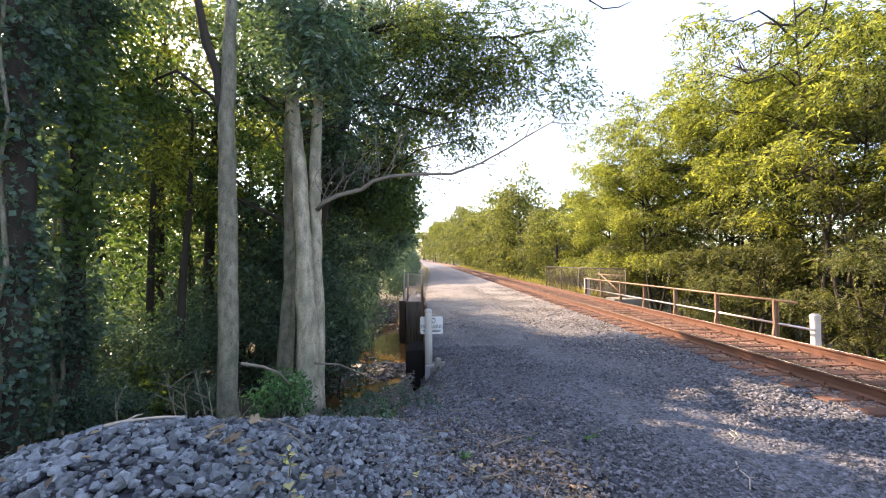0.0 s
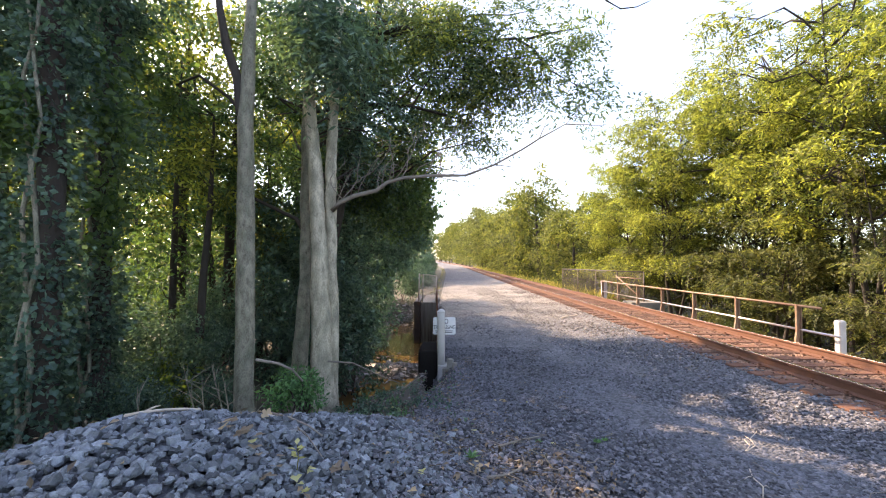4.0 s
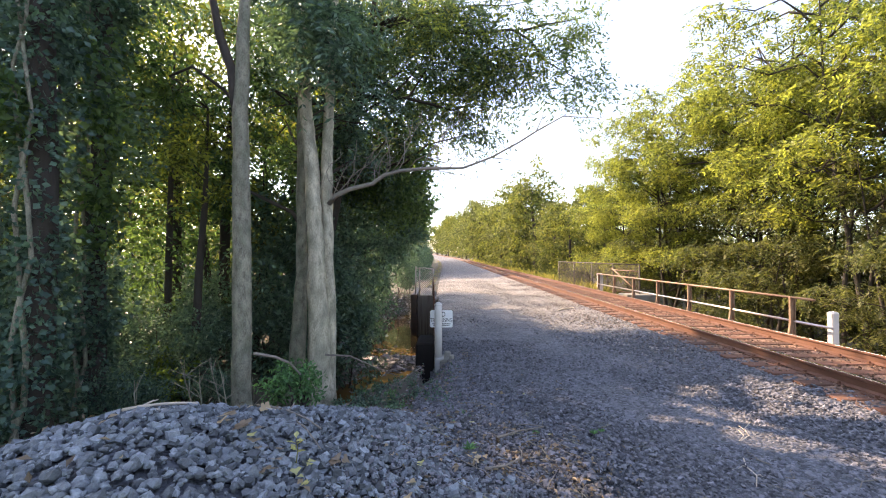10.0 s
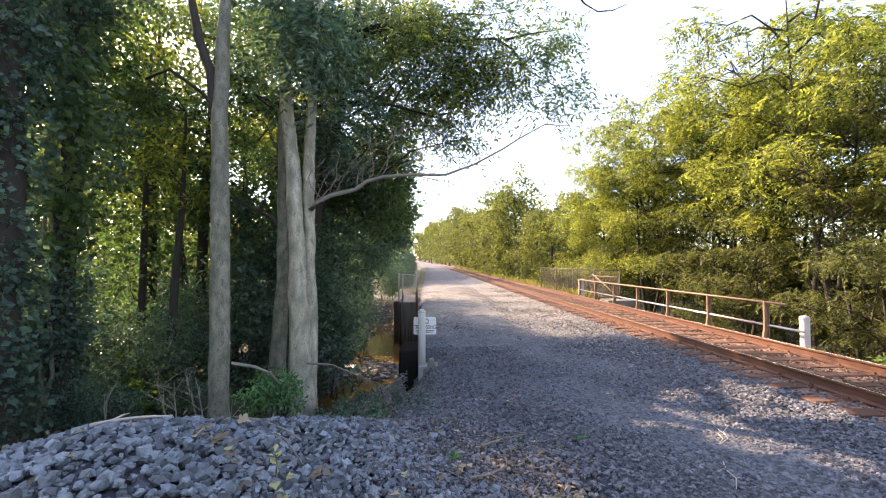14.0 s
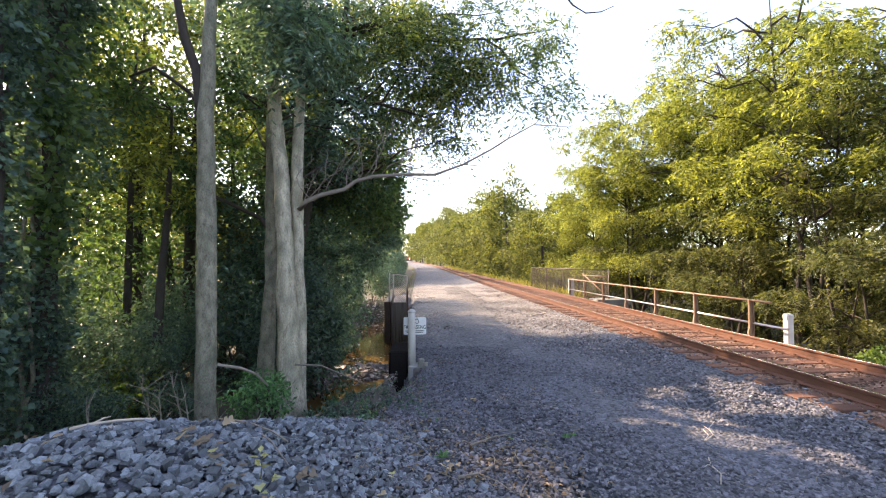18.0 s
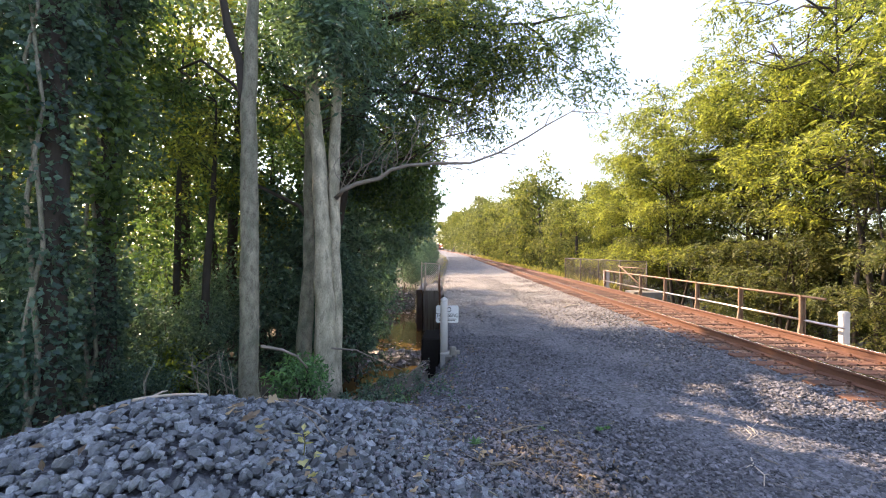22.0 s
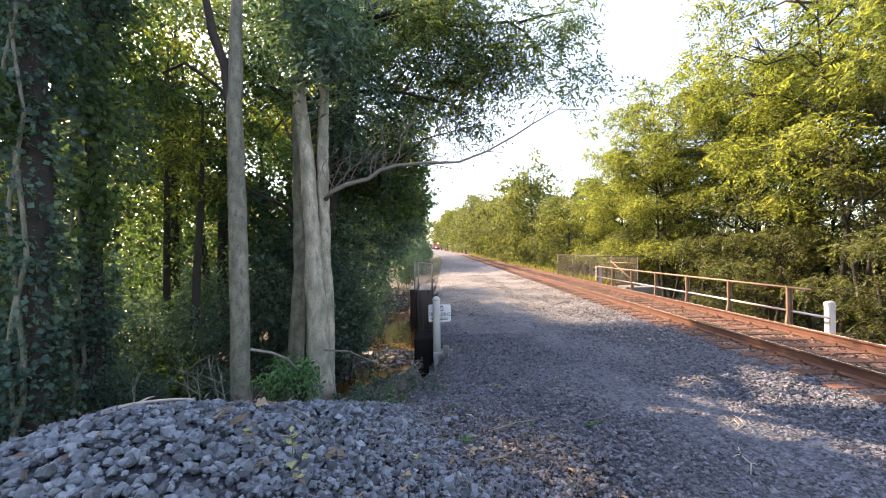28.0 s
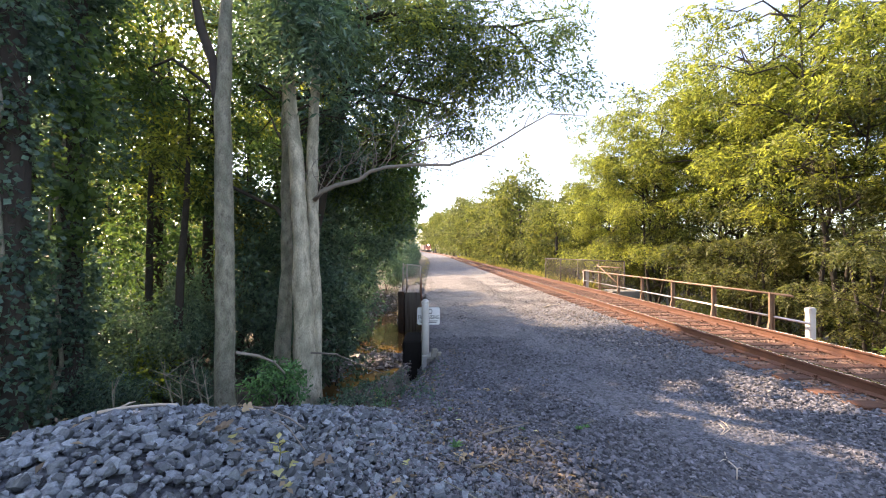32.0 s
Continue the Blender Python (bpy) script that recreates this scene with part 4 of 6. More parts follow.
# First four stand hidden behind the bank growth, added to shade the path.
plant(wood[0], [(-4.6, 22.8, 0.62), (-4.5, 25.6, 0.66), (-6.0, 24.6, 0.78), (-3.9, 20.6, 0.5), (-8.0, 14.3, 0.95), (-10.4, 16.3, 1.0), (-6.1, 14.6, 0.8), (-7.4, 11.0, 0.6), (-11.6, 10.8, 0.8), (-9.8, 5.6, 0.95), (-10.5, 4.0, 0.8), (-17.5, 14.5, 0.55)], rng)
plant(wood[1], [(-5.7, 12.4, 0.5), (-9.9, 8.2, 0.8), (-11.2, 21, 0.5), (-4.6, 46, 0.9), (-5.2, 56, 1), (-5.8, 72, 1.1), (-6.8, 92, 1.2), (-7.6, 128, 1.3), (-8.5, 47, 1.0), (-8.6, 53, 1.0), (-8.7, 59, 1.05), (-9, 66, 1.1), (-9.2, 73, 1.1), (-9.5, 81, 1.1), (-9.5, 89, 1.2), (-4.9, 50.5, 0.85), (-5.0, 60.5, 0.9), (-5.6, 67, 1.0), (-6.0, 77, 1.0), (-6.6, 86, 1.1), (-7.0, 99, 1.2), (-12.6, 7.8, 0.85), (-19, 25, 0.6), (15.0, 28.0, 0.5), (13.4, 16.5, 0.46), (15.5, 19, 0.52), (13.0, 21.4, 0.46), (14.3, 25, 0.5), (12.6, 29, 0.46), (13.5, 27, 0.5), (12.6, 10.4, 0.38), (17, 31, 0.55)], rng)
# Copies behind and right of the camera are unseen, added to darken near ground.
plant(wood[2], [(-6.4, 23.5, 0.6), (-5.4, 22.6, 0.5), (-5.4, 43, 0.8), (-5.0, 53.5, 0.9), (-5.3, 63.5, 0.95), (-6.2, 81, 1.05), (-7.2, 104, 1.2), (-7.6, 116, 1.25), (-7.2, 110, 1.2), (-6.5, -1.5, 0.8), (-4.2, -5, 0.9), (-8.5, 7.9, 0.6), (-2.6, -6.2, 0.9), (0.6, -9.5, 1), (3.6, -11, 1), (9.9, 4.4, 0.85), (9.7, 1.0, 0.9), (10, -2.6, 1), (9.8, -6.5, 1), (13, 2.5, 1)], rng)

# Next two crowns: backlit glow is put into the yellow-green leaf colour.
tree("dark woodland tree with a broad leafy crown", [(-6.95, 12.9, -0.8), (-6.9, 12.9, 3), (-6.75, 12.9, 6), (-6.2, 12.8, 12)], [0.17, 0.14, 0.1, 0.03],
     # The clumps at z 11.4 are unseen, added to shade the canopy limb.
     join([lumps((-6.2, 12.8, 7.0), (2.5, 1.0, 2.4), 66, 181), lumps((-8.2, 13.2, 5.0), (1.6, 0.9, 1.6), 24, 182), lumps((-5.6, 12.6, 9.0), (2.1, 0.7, 0.9), 30, 180), lumps((-6.2, 13.4, 9.4), (1.1, 0.6, 1.0), 22, 176), lumps((-4.3, 12.4, 11.4), (2.7, 0.8, 1.4), 18, 187)]), 0.6, 70, 0.15, M_BARKD, M_LEAF_Y, 191, limbs=10, twigs=0)
tree("dark woodland tree with a broad leafy crown", [(-8.9, 13.6, -0.8), (-8.85, 13.6, 3), (-8.8, 13.6, 6), (-8.9, 13.9, 10)], [0.18, 0.15, 0.1, 0.03],
     join([lumps((-9.8, 14.2, 8.0), (2.3, 1.2, 2.8), 60, 183), lumps((-10.5, 12.2, 9.0), (1.2, 1.2, 1.2), 24, 184), lumps((-8.2, 13.0, 9.4), (1.7, 0.8, 1.1), 26, 179)]), 0.6, 90, 0.16, M_BARKD, M_LEAF_Y, 192, limbs=10, twigs=0)
# Upper clumps of this added tree keep the sun off the near path.
tree("dark woodland tree with a broad leafy crown", [(-8.4, 8.8, -0.8), (-8.3, 8.8, 3), (-8.0, 8.8, 6), (-8.2, 8.9, 9.5)], [0.15, 0.12, 0.09, 0.03],
     join([lumps((-7.1, 8.3, 7.2), (1.3, 1.5, 1.0), 22, 188), lumps((-9.2, 9.3, 9.2), (1.3, 1.6, 1.0), 30, 189), lumps((-6.2, 7.9, 5.6), (0.8, 1.0, 0.7), 9, 190)]), 0.55, 55, 0.15, M_BARKD, M_LEAF_L, 194, limbs=10, twigs=0)
# Added tree, its crown placed to shade the path over the bridge.
tree("dark woodland tree with a broad leafy crown", [(-7.6, 20.4, -0.8), (-7.5, 20.4, 3), (-7.2, 20.2, 5), (-6.8, 19.8, 8)], [0.14, 0.11, 0.08, 0.03],
     join([lumps((-6.6, 19.5, 6.6), (1.8, 1.7, 1.3), 44, 178), lumps((-5.9, 17.2, 6.3), (1.6, 1.3, 0.9), 34, 177)]), 0.6, 100, 0.16, M_BARKD, M_LEAF_L, 195, limbs=8, twigs=0)
# Two more crowns whose backlight is put into the leaf colour.
tree("dark woodland tree with a backlit yellow-green crown", [(-6.4, 17.4, -0.8), (-6.4, 17.4, 3), (-6.6, 17.4, 6), (-6.7, 17.6, 12)], [0.15, 0.12, 0.09, 0.03],
     join([lumps((-6.6, 17.6, 8.4), (2.6, 0.9, 3.4), 76, 281), lumps((-4.6, 17.0, 7.0), (1.2, 0.8, 1.6), 22, 282)]), 0.65, 80, 0.2, M_BARKD, M_LEAF_Y, 291, limbs=10, twigs=0)
tree("dark woodland tree with a backlit yellow-green crown", [(-12.6, 13.6, -0.8), (-12.5, 13.6, 3), (-12.3, 13.5, 6), (-12.2, 13.5, 10)], [0.16, 0.13, 0.1, 0.03],
     join([lumps((-12.2, 13.5, 6.6), (2.4, 1.3, 2.6), 70, 283)]), 0.65, 80, 0.2, M_BARKD, M_LEAF_Y, 292, limbs=10, twigs=0)
# Yellow-green in place of deep green, to look lit from behind.
tree("low understorey tree with loose leaves coloured yellow-green as if backlit", [(-5.7, 9.4, -0.8), (-5.6, 9.4, 1.5), (-5.4, 9.3, 3.2), (-5.3, 9.2, 5.2)], [0.1, 0.08, 0.06, 0.02],
     join([lumps((-5.5, 9.3, 4.0), (1.0, 1.4, 1.4), 22, 185), lumps((-7.8, 10.3, 6.6), (0.9, 1.3, 1.2), 26, 186)]), 0.42, 90, 0.12, M_BARKD, M_LEAF_Y, 193, limbs=9, twigs=0)

# growth along the left bank and the forest floor
bank = [shrub("dense green bank-side shrub overhanging the creek", (1.15, 1.35, 1.9), 60, 58, 0.135, M_LEAF_B, 300 + i, 0.40, "bank shrubs") for i in range(2)]
row = []
for i in range(24):
    y = 10.4 + 2.1 * i + 0.1 * i * i
    row.append((-2.75 - 0.95 * (y < 16) - 1.6 * (16 < y < 28) + 0.2 * math.sin(i * 2.1) + float(bend(y)) - 0.004 * i * i, y, (1.2 if y < 18 else 0.72 if y < 36 else 1.0 + 0.012 * i) + 0.1 * math.sin(i * 1.7)))
row.pop(3)
plant(bank[0], row[::2] + [(-5.2, 12.4, 1.1), (-4.6, 21.5, 0.9)], rng, tilt=4, sink=0)
plant(bank[1], row[1::2] + [(-3.7, 9.9, 0.7), (-5.5, 14.0, 1.1), (-5.2, 25, 0.9), (-4.4, 25.5, 1.0), (-3.5, 29.5, 0.9), (-5.6, 28, 1.3), (-3.5, 15.2, 1.05), (-3.6, 17.6, 1.0), (-3.7, 20.2, 0.9), (-3.0, 12.6, 0.9)], rng, tilt=4, sink=0)
under = [shrub("dark green understorey bush under the trees", (1.3, 1.3, 1.15), 54, 110, 0.08, M_LEAF_B, 350 + i, 0.36, "understorey bushes") for i in range(2)]
plant(under[0], [(-5.75, 13.2, 0.8), (-9.2, 12.6, 1.1), (-10.4, 8.6, 1.2), (-12, 19, 1.4), (-6.9, 13.4, 1.0), (-14.5, 13, 1.5), (-5.3, 4.7, 0.95), (-5.2, 8.4, 0.7), (-7.4, 4.2, 1.2), (-8.6, 8.5, 1.2), (-6.6, 11.5, 1.1), (-10, 11, 1.3), (-8, 14.5, 1.2), (-12, 14, 1.4)], rng, tilt=4, sink=0)
plant(under[1], [(-8.2, 11.2, 1.0), (-11.2, 12.8, 1.3), (-9.4, 16, 1.2), (-14, 18, 1.5), (-6.8, 9.0, 0.9), (-6.3, 6.6, 1.0), (-4.3, 7.6, 0.45), (-4.7, 6.2, 0.5), (-5.9, 9.8, 1.0), (-7.6, 6.8, 1.2), (-9.6, 5.6, 1.4), (-13, 11, 1.4)], rng, tilt=4, sink=0)
lit_bush = shrub("yellow-green bush in a beam of sun under the trees", (0.8, 0.6, 0.55), 30, 40, 0.10, M_LEAF_G, 372, 0.24)
lit_bush.location = (-5.5, 7.7, ground_at(-5.5, 7.7))
sprout = shrub("low bright green sprout at the foot of the pale trunks", (0.4, 0.3, 0.26), 34, 40, 0.06, M_LEAF_F, 371, 0.14)
sprout.location = (-1.95, 5.25, 0.25)


def ivy_tree(trunk, radii, clumps, seed, hanging):
    """A trunk wrapped in ivy, with hanging leafy clumps."""
    ob = tree("dark tree trunk smothered in ivy and hanging vines", trunk, radii, clumps, 0.5, 190, 0.075, M_BARKD, M_LEAF_B, seed, limbs=6, twigs=0, wide=0.85)
    rng = np.random.default_rng(seed)
    base = np.array(trunk[0], float)
    tr = np.array(trunk, float) - base
    n = 7000
    t = rng.random(n) * (len(tr) - 1)
    c = np.stack([np.interp(t, range(len(tr)), tr[:, k]) for k in range(3)], 1)
    a = rng.random(n) * 2 * math.pi
    lump = 1 + 0.8 * np.sin(3 * a + 2.1 * c[:, 2]) * np.sin(1.7 * c[:, 2] + seed)
    thick = np.sin(2.3 * c[:, 2] + seed) + 0.8 * np.sin(5.1 * c[:, 2] + 3 * a) + rng.normal(0, 0.35, n)
    c, a, lump = c[thick > -0.95], a[thick > -0.95], lump[thick > -0.95]
    n = len(c)
    off = np.stack([np.cos(a), np.sin(a), 0 * a], 1)
    p = c + off * (radii[0] * (0.95 + 1.1 * rng.random(n) * lump))[:, None]
    v, f = leaf_arrays(p, off * 0.6 + rng.normal(0, 0.5, (n, 3)) - np.array([0, 0, 0.6]), 0.076 * rng.uniform(0.6, 1.3, n), rng, 0.85, 0.08, 0.2)
    part("ivy", fast_mesh("ivy", v, f, M_LEAF_B), ob, "dark green ivy leaves")
    for cs, size in hanging:
        part("hanging_vine", foliage("hanging_vine", cs - base, 0.26 * rng.uniform(0.7, 1.3, len(cs)), 46, size, rng, M_LEAF_L, "single", 0.9, 0.3, 0.75), ob, "paler green vine leaves hanging in curtains")
    for k in range(2):
        z = np.linspace(0, tr[-1][2] * 0.7, 14)
        x0 = np.stack([np.interp(z, tr[:, 2], tr[:, j]) for j in range(2)], 1)
        a = 3.0 * k + 2.2 * z
        pts = np.concatenate([x0 + radii[0] * np.stack([0.6 * np.cos(a), -1.5 - 0.2 * np.sin(2 * a)], 1), z[:, None]], 1)
        part("vine", Shape().tube(pts, list(np.linspace(0.03, 0.014, 14)), 6).mesh("vine", M_BARKG, True), ob, "pale twisted vine stem")


ivy_tree([(-4.72, 4.95, -0.6), (-4.70, 5.0, 2.5), (-4.78, 5.0, 5.5), (-4.9, 5.2, 9)], [0.15, 0.13, 0.11, 0.05], join([lumps((-5.3, 5.3, 5.0), (0.9, 0.7, 2.2), 30, 201), lumps((-4.9, 6.2, 6.4), (1.2, 0.9, 1.0), 12, 202), lumps((-5.9, 5.4, 4.8), (0.8, 0.6, 2.0), 30, 208), lumps((-5.4, 5.0, 1.6), (0.9, 0.5, 1.4), 24, 203)]), 211, [(lumps((-4.55, 5.6, 3.9), (0.3, 0.25, 1.1), 15, 221, 0.1), 0.11), (lumps((-4.85, 4.75, 3.6), (0.25, 0.2, 0.5), 8, 222, 0.1), 0.12)])
ivy_tree([(-5.5, 6.6, -0.7), (-5.5, 6.6, 2.5), (-5.5, 6.7, 5.5), (-5.5, 6.9, 10)], [0.16, 0.14, 0.12, 0.05], join([lumps((-5.9, 6.9, 5.0), (0.9, 0.8, 2.4), 28, 204), lumps((-5.9, 6.5, 1.4), (0.8, 0.6, 1.0), 16, 206)]), 212, [(lumps((-5.1, 6.3, 2.8), (0.3, 0.25, 0.9), 10, 223, 0.1), 0.11)])

# right side: tall airy trees, sunlit
def airy_tree(label, h, w, lean, seed, boughs=30, per=15, leaf=0.2, leafmat=None, first=0.38, group="sunlit trees"):
    """Thin sinuous stems, boughs that rise outwards, and flat sprays of feathered leaves along each bough."""
    rng = np.random.default_rng(seed)
    ob = thing("tree", label, "tree", (0, 0, 0), group)
    t = np.linspace(0, 1, 13)
    stems = []
    for k in range(2):
        turn = rng.uniform(0, 6.28)
        x = lean * h * t**1.4 + (0.45 * math.cos(turn) + 0.5 * k) * t * (1 + k) + 0.16 * np.sin(5 * t + turn)
        y = 0.45 * math.sin(turn) * t * (1 + k) + 0.14 * np.cos(6 * t + turn)
        stems.append(np.stack([x, y, t * h * (0.88 - 0.1 * k) - 0.3], 1))
    for k, line_ in enumerate(stems):
        part("stem" if k else "trunk", Shape().tube(line_, list(np.linspace(0.12 - 0.03 * k, 0.015, 13) * (1 - 0.35 * t)), 8, 0.15).mesh("trunk", M_BARKD, True), ob)
    cs, rs = [], []
    for b in range(boughs):
        f = first + (0.98 - first) * ((b + rng.random()) / boughs) ** 0.85
        line_ = stems[b % 2]
        root = np.array([np.interp(f * 0.92, t, line_[:, a]) for a in range(3)])
        ang = 2.4 * b + rng.normal(0, 0.3)
        reach = w * (0.5 + 0.55 * math.sin(math.pi * min(1, 0.1 + 0.8 * f))) * rng.uniform(0.65, 1.15)
        tip = root + np.array([math.cos(ang) * reach, math.sin(ang) * reach, reach * rng.uniform(0.12, 0.5)])
        pp = limb_path(root, tip, rng, 0.10, 6)
        r = 0.012 * reach + 0.008
        bough = Shape().tube(pp, list(np.linspace(r, 0.005, 6)), 5)
        for q in (0.62, 0.84, 1.0):
            c = np.array([np.interp(q * 5, range(6), pp[:, a]) for a in range(3)]) + rng.normal(0, 0.22, 3)
            cs.append(c)
            rs.append(rng.uniform(0.5, 0.95))
            bough.tube(limb_path(pp[3], c, rng, 0.05, 4), [0.4 * r, 0.3 * r, 0.2 * r, 0.003], 3)
        part("bough", bough.mesh("bough", M_BARKD, True), ob)
    part("crown", foliage("crown", np.array(cs), np.array(rs), per, leaf, rng, leafmat or M_LEAF_Y, "feather", 0.26, 1.1, 0.40, reach=2.7), ob)
    return ob


rk = [airy_tree("tall slender sunlit tree with airy tiers of yellow-green feathered leaves", 16.0, 3.7, -0.10, 61, 36, 33, 0.15, first=0.38),
      airy_tree("tall slender sunlit tree with airy tiers of yellow-green feathered leaves", 15.5, 3.8, -0.08, 62, 36, 33, 0.15, first=0.40),
      airy_tree("broad sunlit tree with dense yellow-green leaf sprays down to the ground", 13.0, 3.4, -0.05, 63, 34, 44, 0.15, first=0.18)]
under_r = airy_tree("olive-green young tree in the shade of taller trees", 7.0, 2.2, -0.03, 64, 16, 24, 0.14, M_LEAF_R, 0.12, "shaded young trees")
pole = tree("thin dark upright sapling among the sunlit trees", [(0, 0, -0.3), (0.1, 0, 2.5), (-0.1, 0.1, 5.5), (-0.3, 0.1, 8.5)], [0.07, 0.06, 0.045, 0.012],
            lumps((-0.2, 0, 6.8), (1.3, 1.3, 2.4), 10, 161, 0.5), 0.6, 120, 0.15, M_BARKD, M_LEAF_R, 162, group="thin saplings", limbs=8, low=0.3, slim=0.006)
plant(pole, [(13.1, 10.6, 1), (13.7, 12.8, 0.9), (12.7, 13.8, 1.1), (14.3, 14.4, 1), (13.2, 16.2, 0.9), (14.6, 17.0, 1.1), (13.6, 18.6, 1), (12.4, 11.9, 0.8), (15.4, 11.2, 1.1), (15.7, 13.1, 1), (14.1, 9.6, 1), (12.8, 22.5, 0.9), (16.6, 15.0, 1.1)], rng, tilt=4)


def lean_plant(kind, spots):
    """Copies that keep leaning the same way, towards the light over the track."""
    for i, (x, y, k) in enumerate(spots):
        m = pose(x, y, ground_at(x, y) - 0.1, 0, 0, 25 * math.sin(2.3 * i + y))
        c = copy_thing(kind, m) if i else kind
        if not i:
            kind.matrix_basis = m
        c.scale = (k, k, k)


lean_plant(rk[0], [(13.2, 13.6, 1.0), (14.9, 16.8, 1.02), (16.2, 11.2, 0.95)])
lean_plant(rk[1], [(13.9, 19.6, 1.0), (17.0, 22.0, 1.0), (13.4, 24.6, 1.06)])
lean_plant(rk[2], [(12.0, 22.8, 0.95), (12.3, 28.0, 0.98), (12.9, 33.0, 0.84), (16.5, 36.0, 0.85)])
lean_plant(under_r, [(12.3, 11.6, 0.8), (13.4, 10.0, 1.05), (12.4, 16.2, 0.9), (13.2, 17.8, 1.15), (15.4, 15.0, 1.25), (11.6, 26.0, 0.85), (15.0, 21.5, 1.3), (16.8, 13.2, 1.2)])
far_kind = [tree("sunlit trackside tree with a full leafy crown", [(0, 0, -0.3), (0.1, 0, 3.5), (0.0, 0.15, 6.5), (0.1, 0.1, 9.2)], [0.2, 0.15, 0.1, 0.02],
                 join([lumps((0, 0, 6.2), (2.9, 2.9, 4.2), 80, 71 + i, 0.6), lumps((0, 0, 2.2), (2.7, 2.7, 1.8), 22, 171 + i)]), 0.72, 58, 0.30, M_BARKD, (M_LEAF_O, M_LEAF_R)[i], 81 + i, group="far trackside trees", low=0.08, limbs=8, twigs=0) for i in range(2)]
far_y = [37, 45, 52, 59, 66, 75, 84, 94, 105, 117, 130, 145, 162, 180, 200, 225, 255, 290, 330, 380, 440]
far_s = [0.95, 0.86, 1.3, 1.45, 1.2, 1.35, 1.6, 1.5, 1.65, 1.8, 1.75, 2.0, 2.0, 2.2, 2.2, 2.3, 2.4, 2.5, 2.5, 2.6, 2.7]
spots = [(11.2 + 0.5 * math.sin(1.9 * i) + 0.9 * (k - 1) + float(bend(y)), y, k) for i, (y, k) in enumerate(zip(far_y, far_s))]
plant(far_kind[0], spots[::2] + [(16, 40, 1.0), (16, 62, 1.2), (14, 90, 1.4), (12, 130, 1.5)], rng, (0.92, 1.1))
plant(far_kind[1], spots[1::2] + [(17, 50, 1.2), (15, 76, 1.3), (13, 110, 1.4), (float(bend(250)) - 5.5, 250, 1.5), (float(bend(300)) - 6, 300, 1.7), (float(bend(360)) - 6.5, 360, 1.8), (float(bend(215)) - 5.5, 215, 1.3)], rng, (0.92, 1.1))
# These shrubs wear the darkened leaves to look shaded.
side = [shrub("olive-green shrub below the trees, leaves darkened as if shaded", (1.5, 1.6, 1.5), 54, 66, 0.085, M_LEAF_D, 400 + i, 0.42, "trackside shrubs") for i in range(2)]
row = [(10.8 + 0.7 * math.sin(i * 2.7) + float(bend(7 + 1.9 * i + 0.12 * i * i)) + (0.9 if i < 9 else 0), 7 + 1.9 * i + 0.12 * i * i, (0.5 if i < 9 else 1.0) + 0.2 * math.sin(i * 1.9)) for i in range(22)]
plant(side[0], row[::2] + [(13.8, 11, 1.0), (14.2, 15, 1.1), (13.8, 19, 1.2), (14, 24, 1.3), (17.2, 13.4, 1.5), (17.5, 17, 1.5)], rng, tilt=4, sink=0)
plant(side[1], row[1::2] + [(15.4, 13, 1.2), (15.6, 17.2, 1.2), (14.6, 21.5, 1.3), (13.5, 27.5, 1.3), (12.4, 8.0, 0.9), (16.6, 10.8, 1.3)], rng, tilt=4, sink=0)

# ---- distant woods that close the view on both sides ----
rng = np.random.default_rng(91)


def woods(name, x0, x1, y0, y1, top, n, leaf, material, label):
    p = np.stack([rng.uniform(x0, x1, n), rng.uniform(y0, y1, n), 0 * rng.random(n)], 1)
    hgt = top * (0.8 + 0.25 * np.sin(p[:, 1] * 0.31 + p[:, 0] * 0.2) * np.cos(p[:, 1] * 0.13))
    p[:, 2] = -1.6 + rng.random(n) ** 0.85 * hgt
    v, f = leaf_arrays(p, rng.normal(size=(n, 3)), leaf * rng.uniform(0.6, 1.4, n), rng, 0.6, 0.1, 0.4)
    tagged(new(name, fast_mesh(name, v, f, material)), label, "woodland", kind="stuff")


# Yellow-green leaves: backlight through the gaps is put into their colour.
woods("distant_woods", -32, -22, 2, 60, 15, 32000, 0.5, M_LEAF_Y, "distant green woodland behind the near trees")
woods("distant_woods", 23, 36, 0, 70, 6.2, 14000, 0.5, M_LEAF_R, "distant green woodland beyond the track")
woods("distant_woods", -34, -12, 60, 260, 10, 10000, 0.9, M_LEAF_L, "distant green woodland beside the line")
woods("distant_woods", 19, 40, 70, 260, 11, 10000, 0.9, M_LEAF_Y, "distant sunlit woodland beside the line")


fresh = shrub("bright green leafy bush beside the handrail end", (0.6, 0.6, 0.6), 34, 46, 0.11, M_LEAF_G, 431, 0.22)
fresh.location = (10.0, 8.8, ground_at(10.0, 8.8) - 0.05)

# ---- chain-link fences ----
def mesh_panel(x0, y0, x1, y1, z0, z1, pitch, r):
    """Crossing wires between two upright lines."""
    s, L, h = Shape(), math.hypot(x1 - x0, y1 - y0), z1 - z0
    ux, uy = (x1 - x0) / L, (y1 - y0) / L
    for k in np.arange(-h, L, pitch):
        for up in (1, -1):
            a, c = max(0.0, k), min(L, k + h)
            za, zc = (z0 + (a - k), z0 + (c - k)) if up > 0 else (z1 - (a - k), z1 - (c - k))
            if c - a > 0.02:
                s.tube([(x0 + ux * a, y0 + uy * a, za), (x0 + ux * c, y0 + uy * c, zc)], r, 3)
    return s


fence = thing("chain_link_fence", "rusty chain-link fence with a braced end panel on a concrete block", "fence")
FA, FB = (9.0, 19.9), (7.6, 28.6)
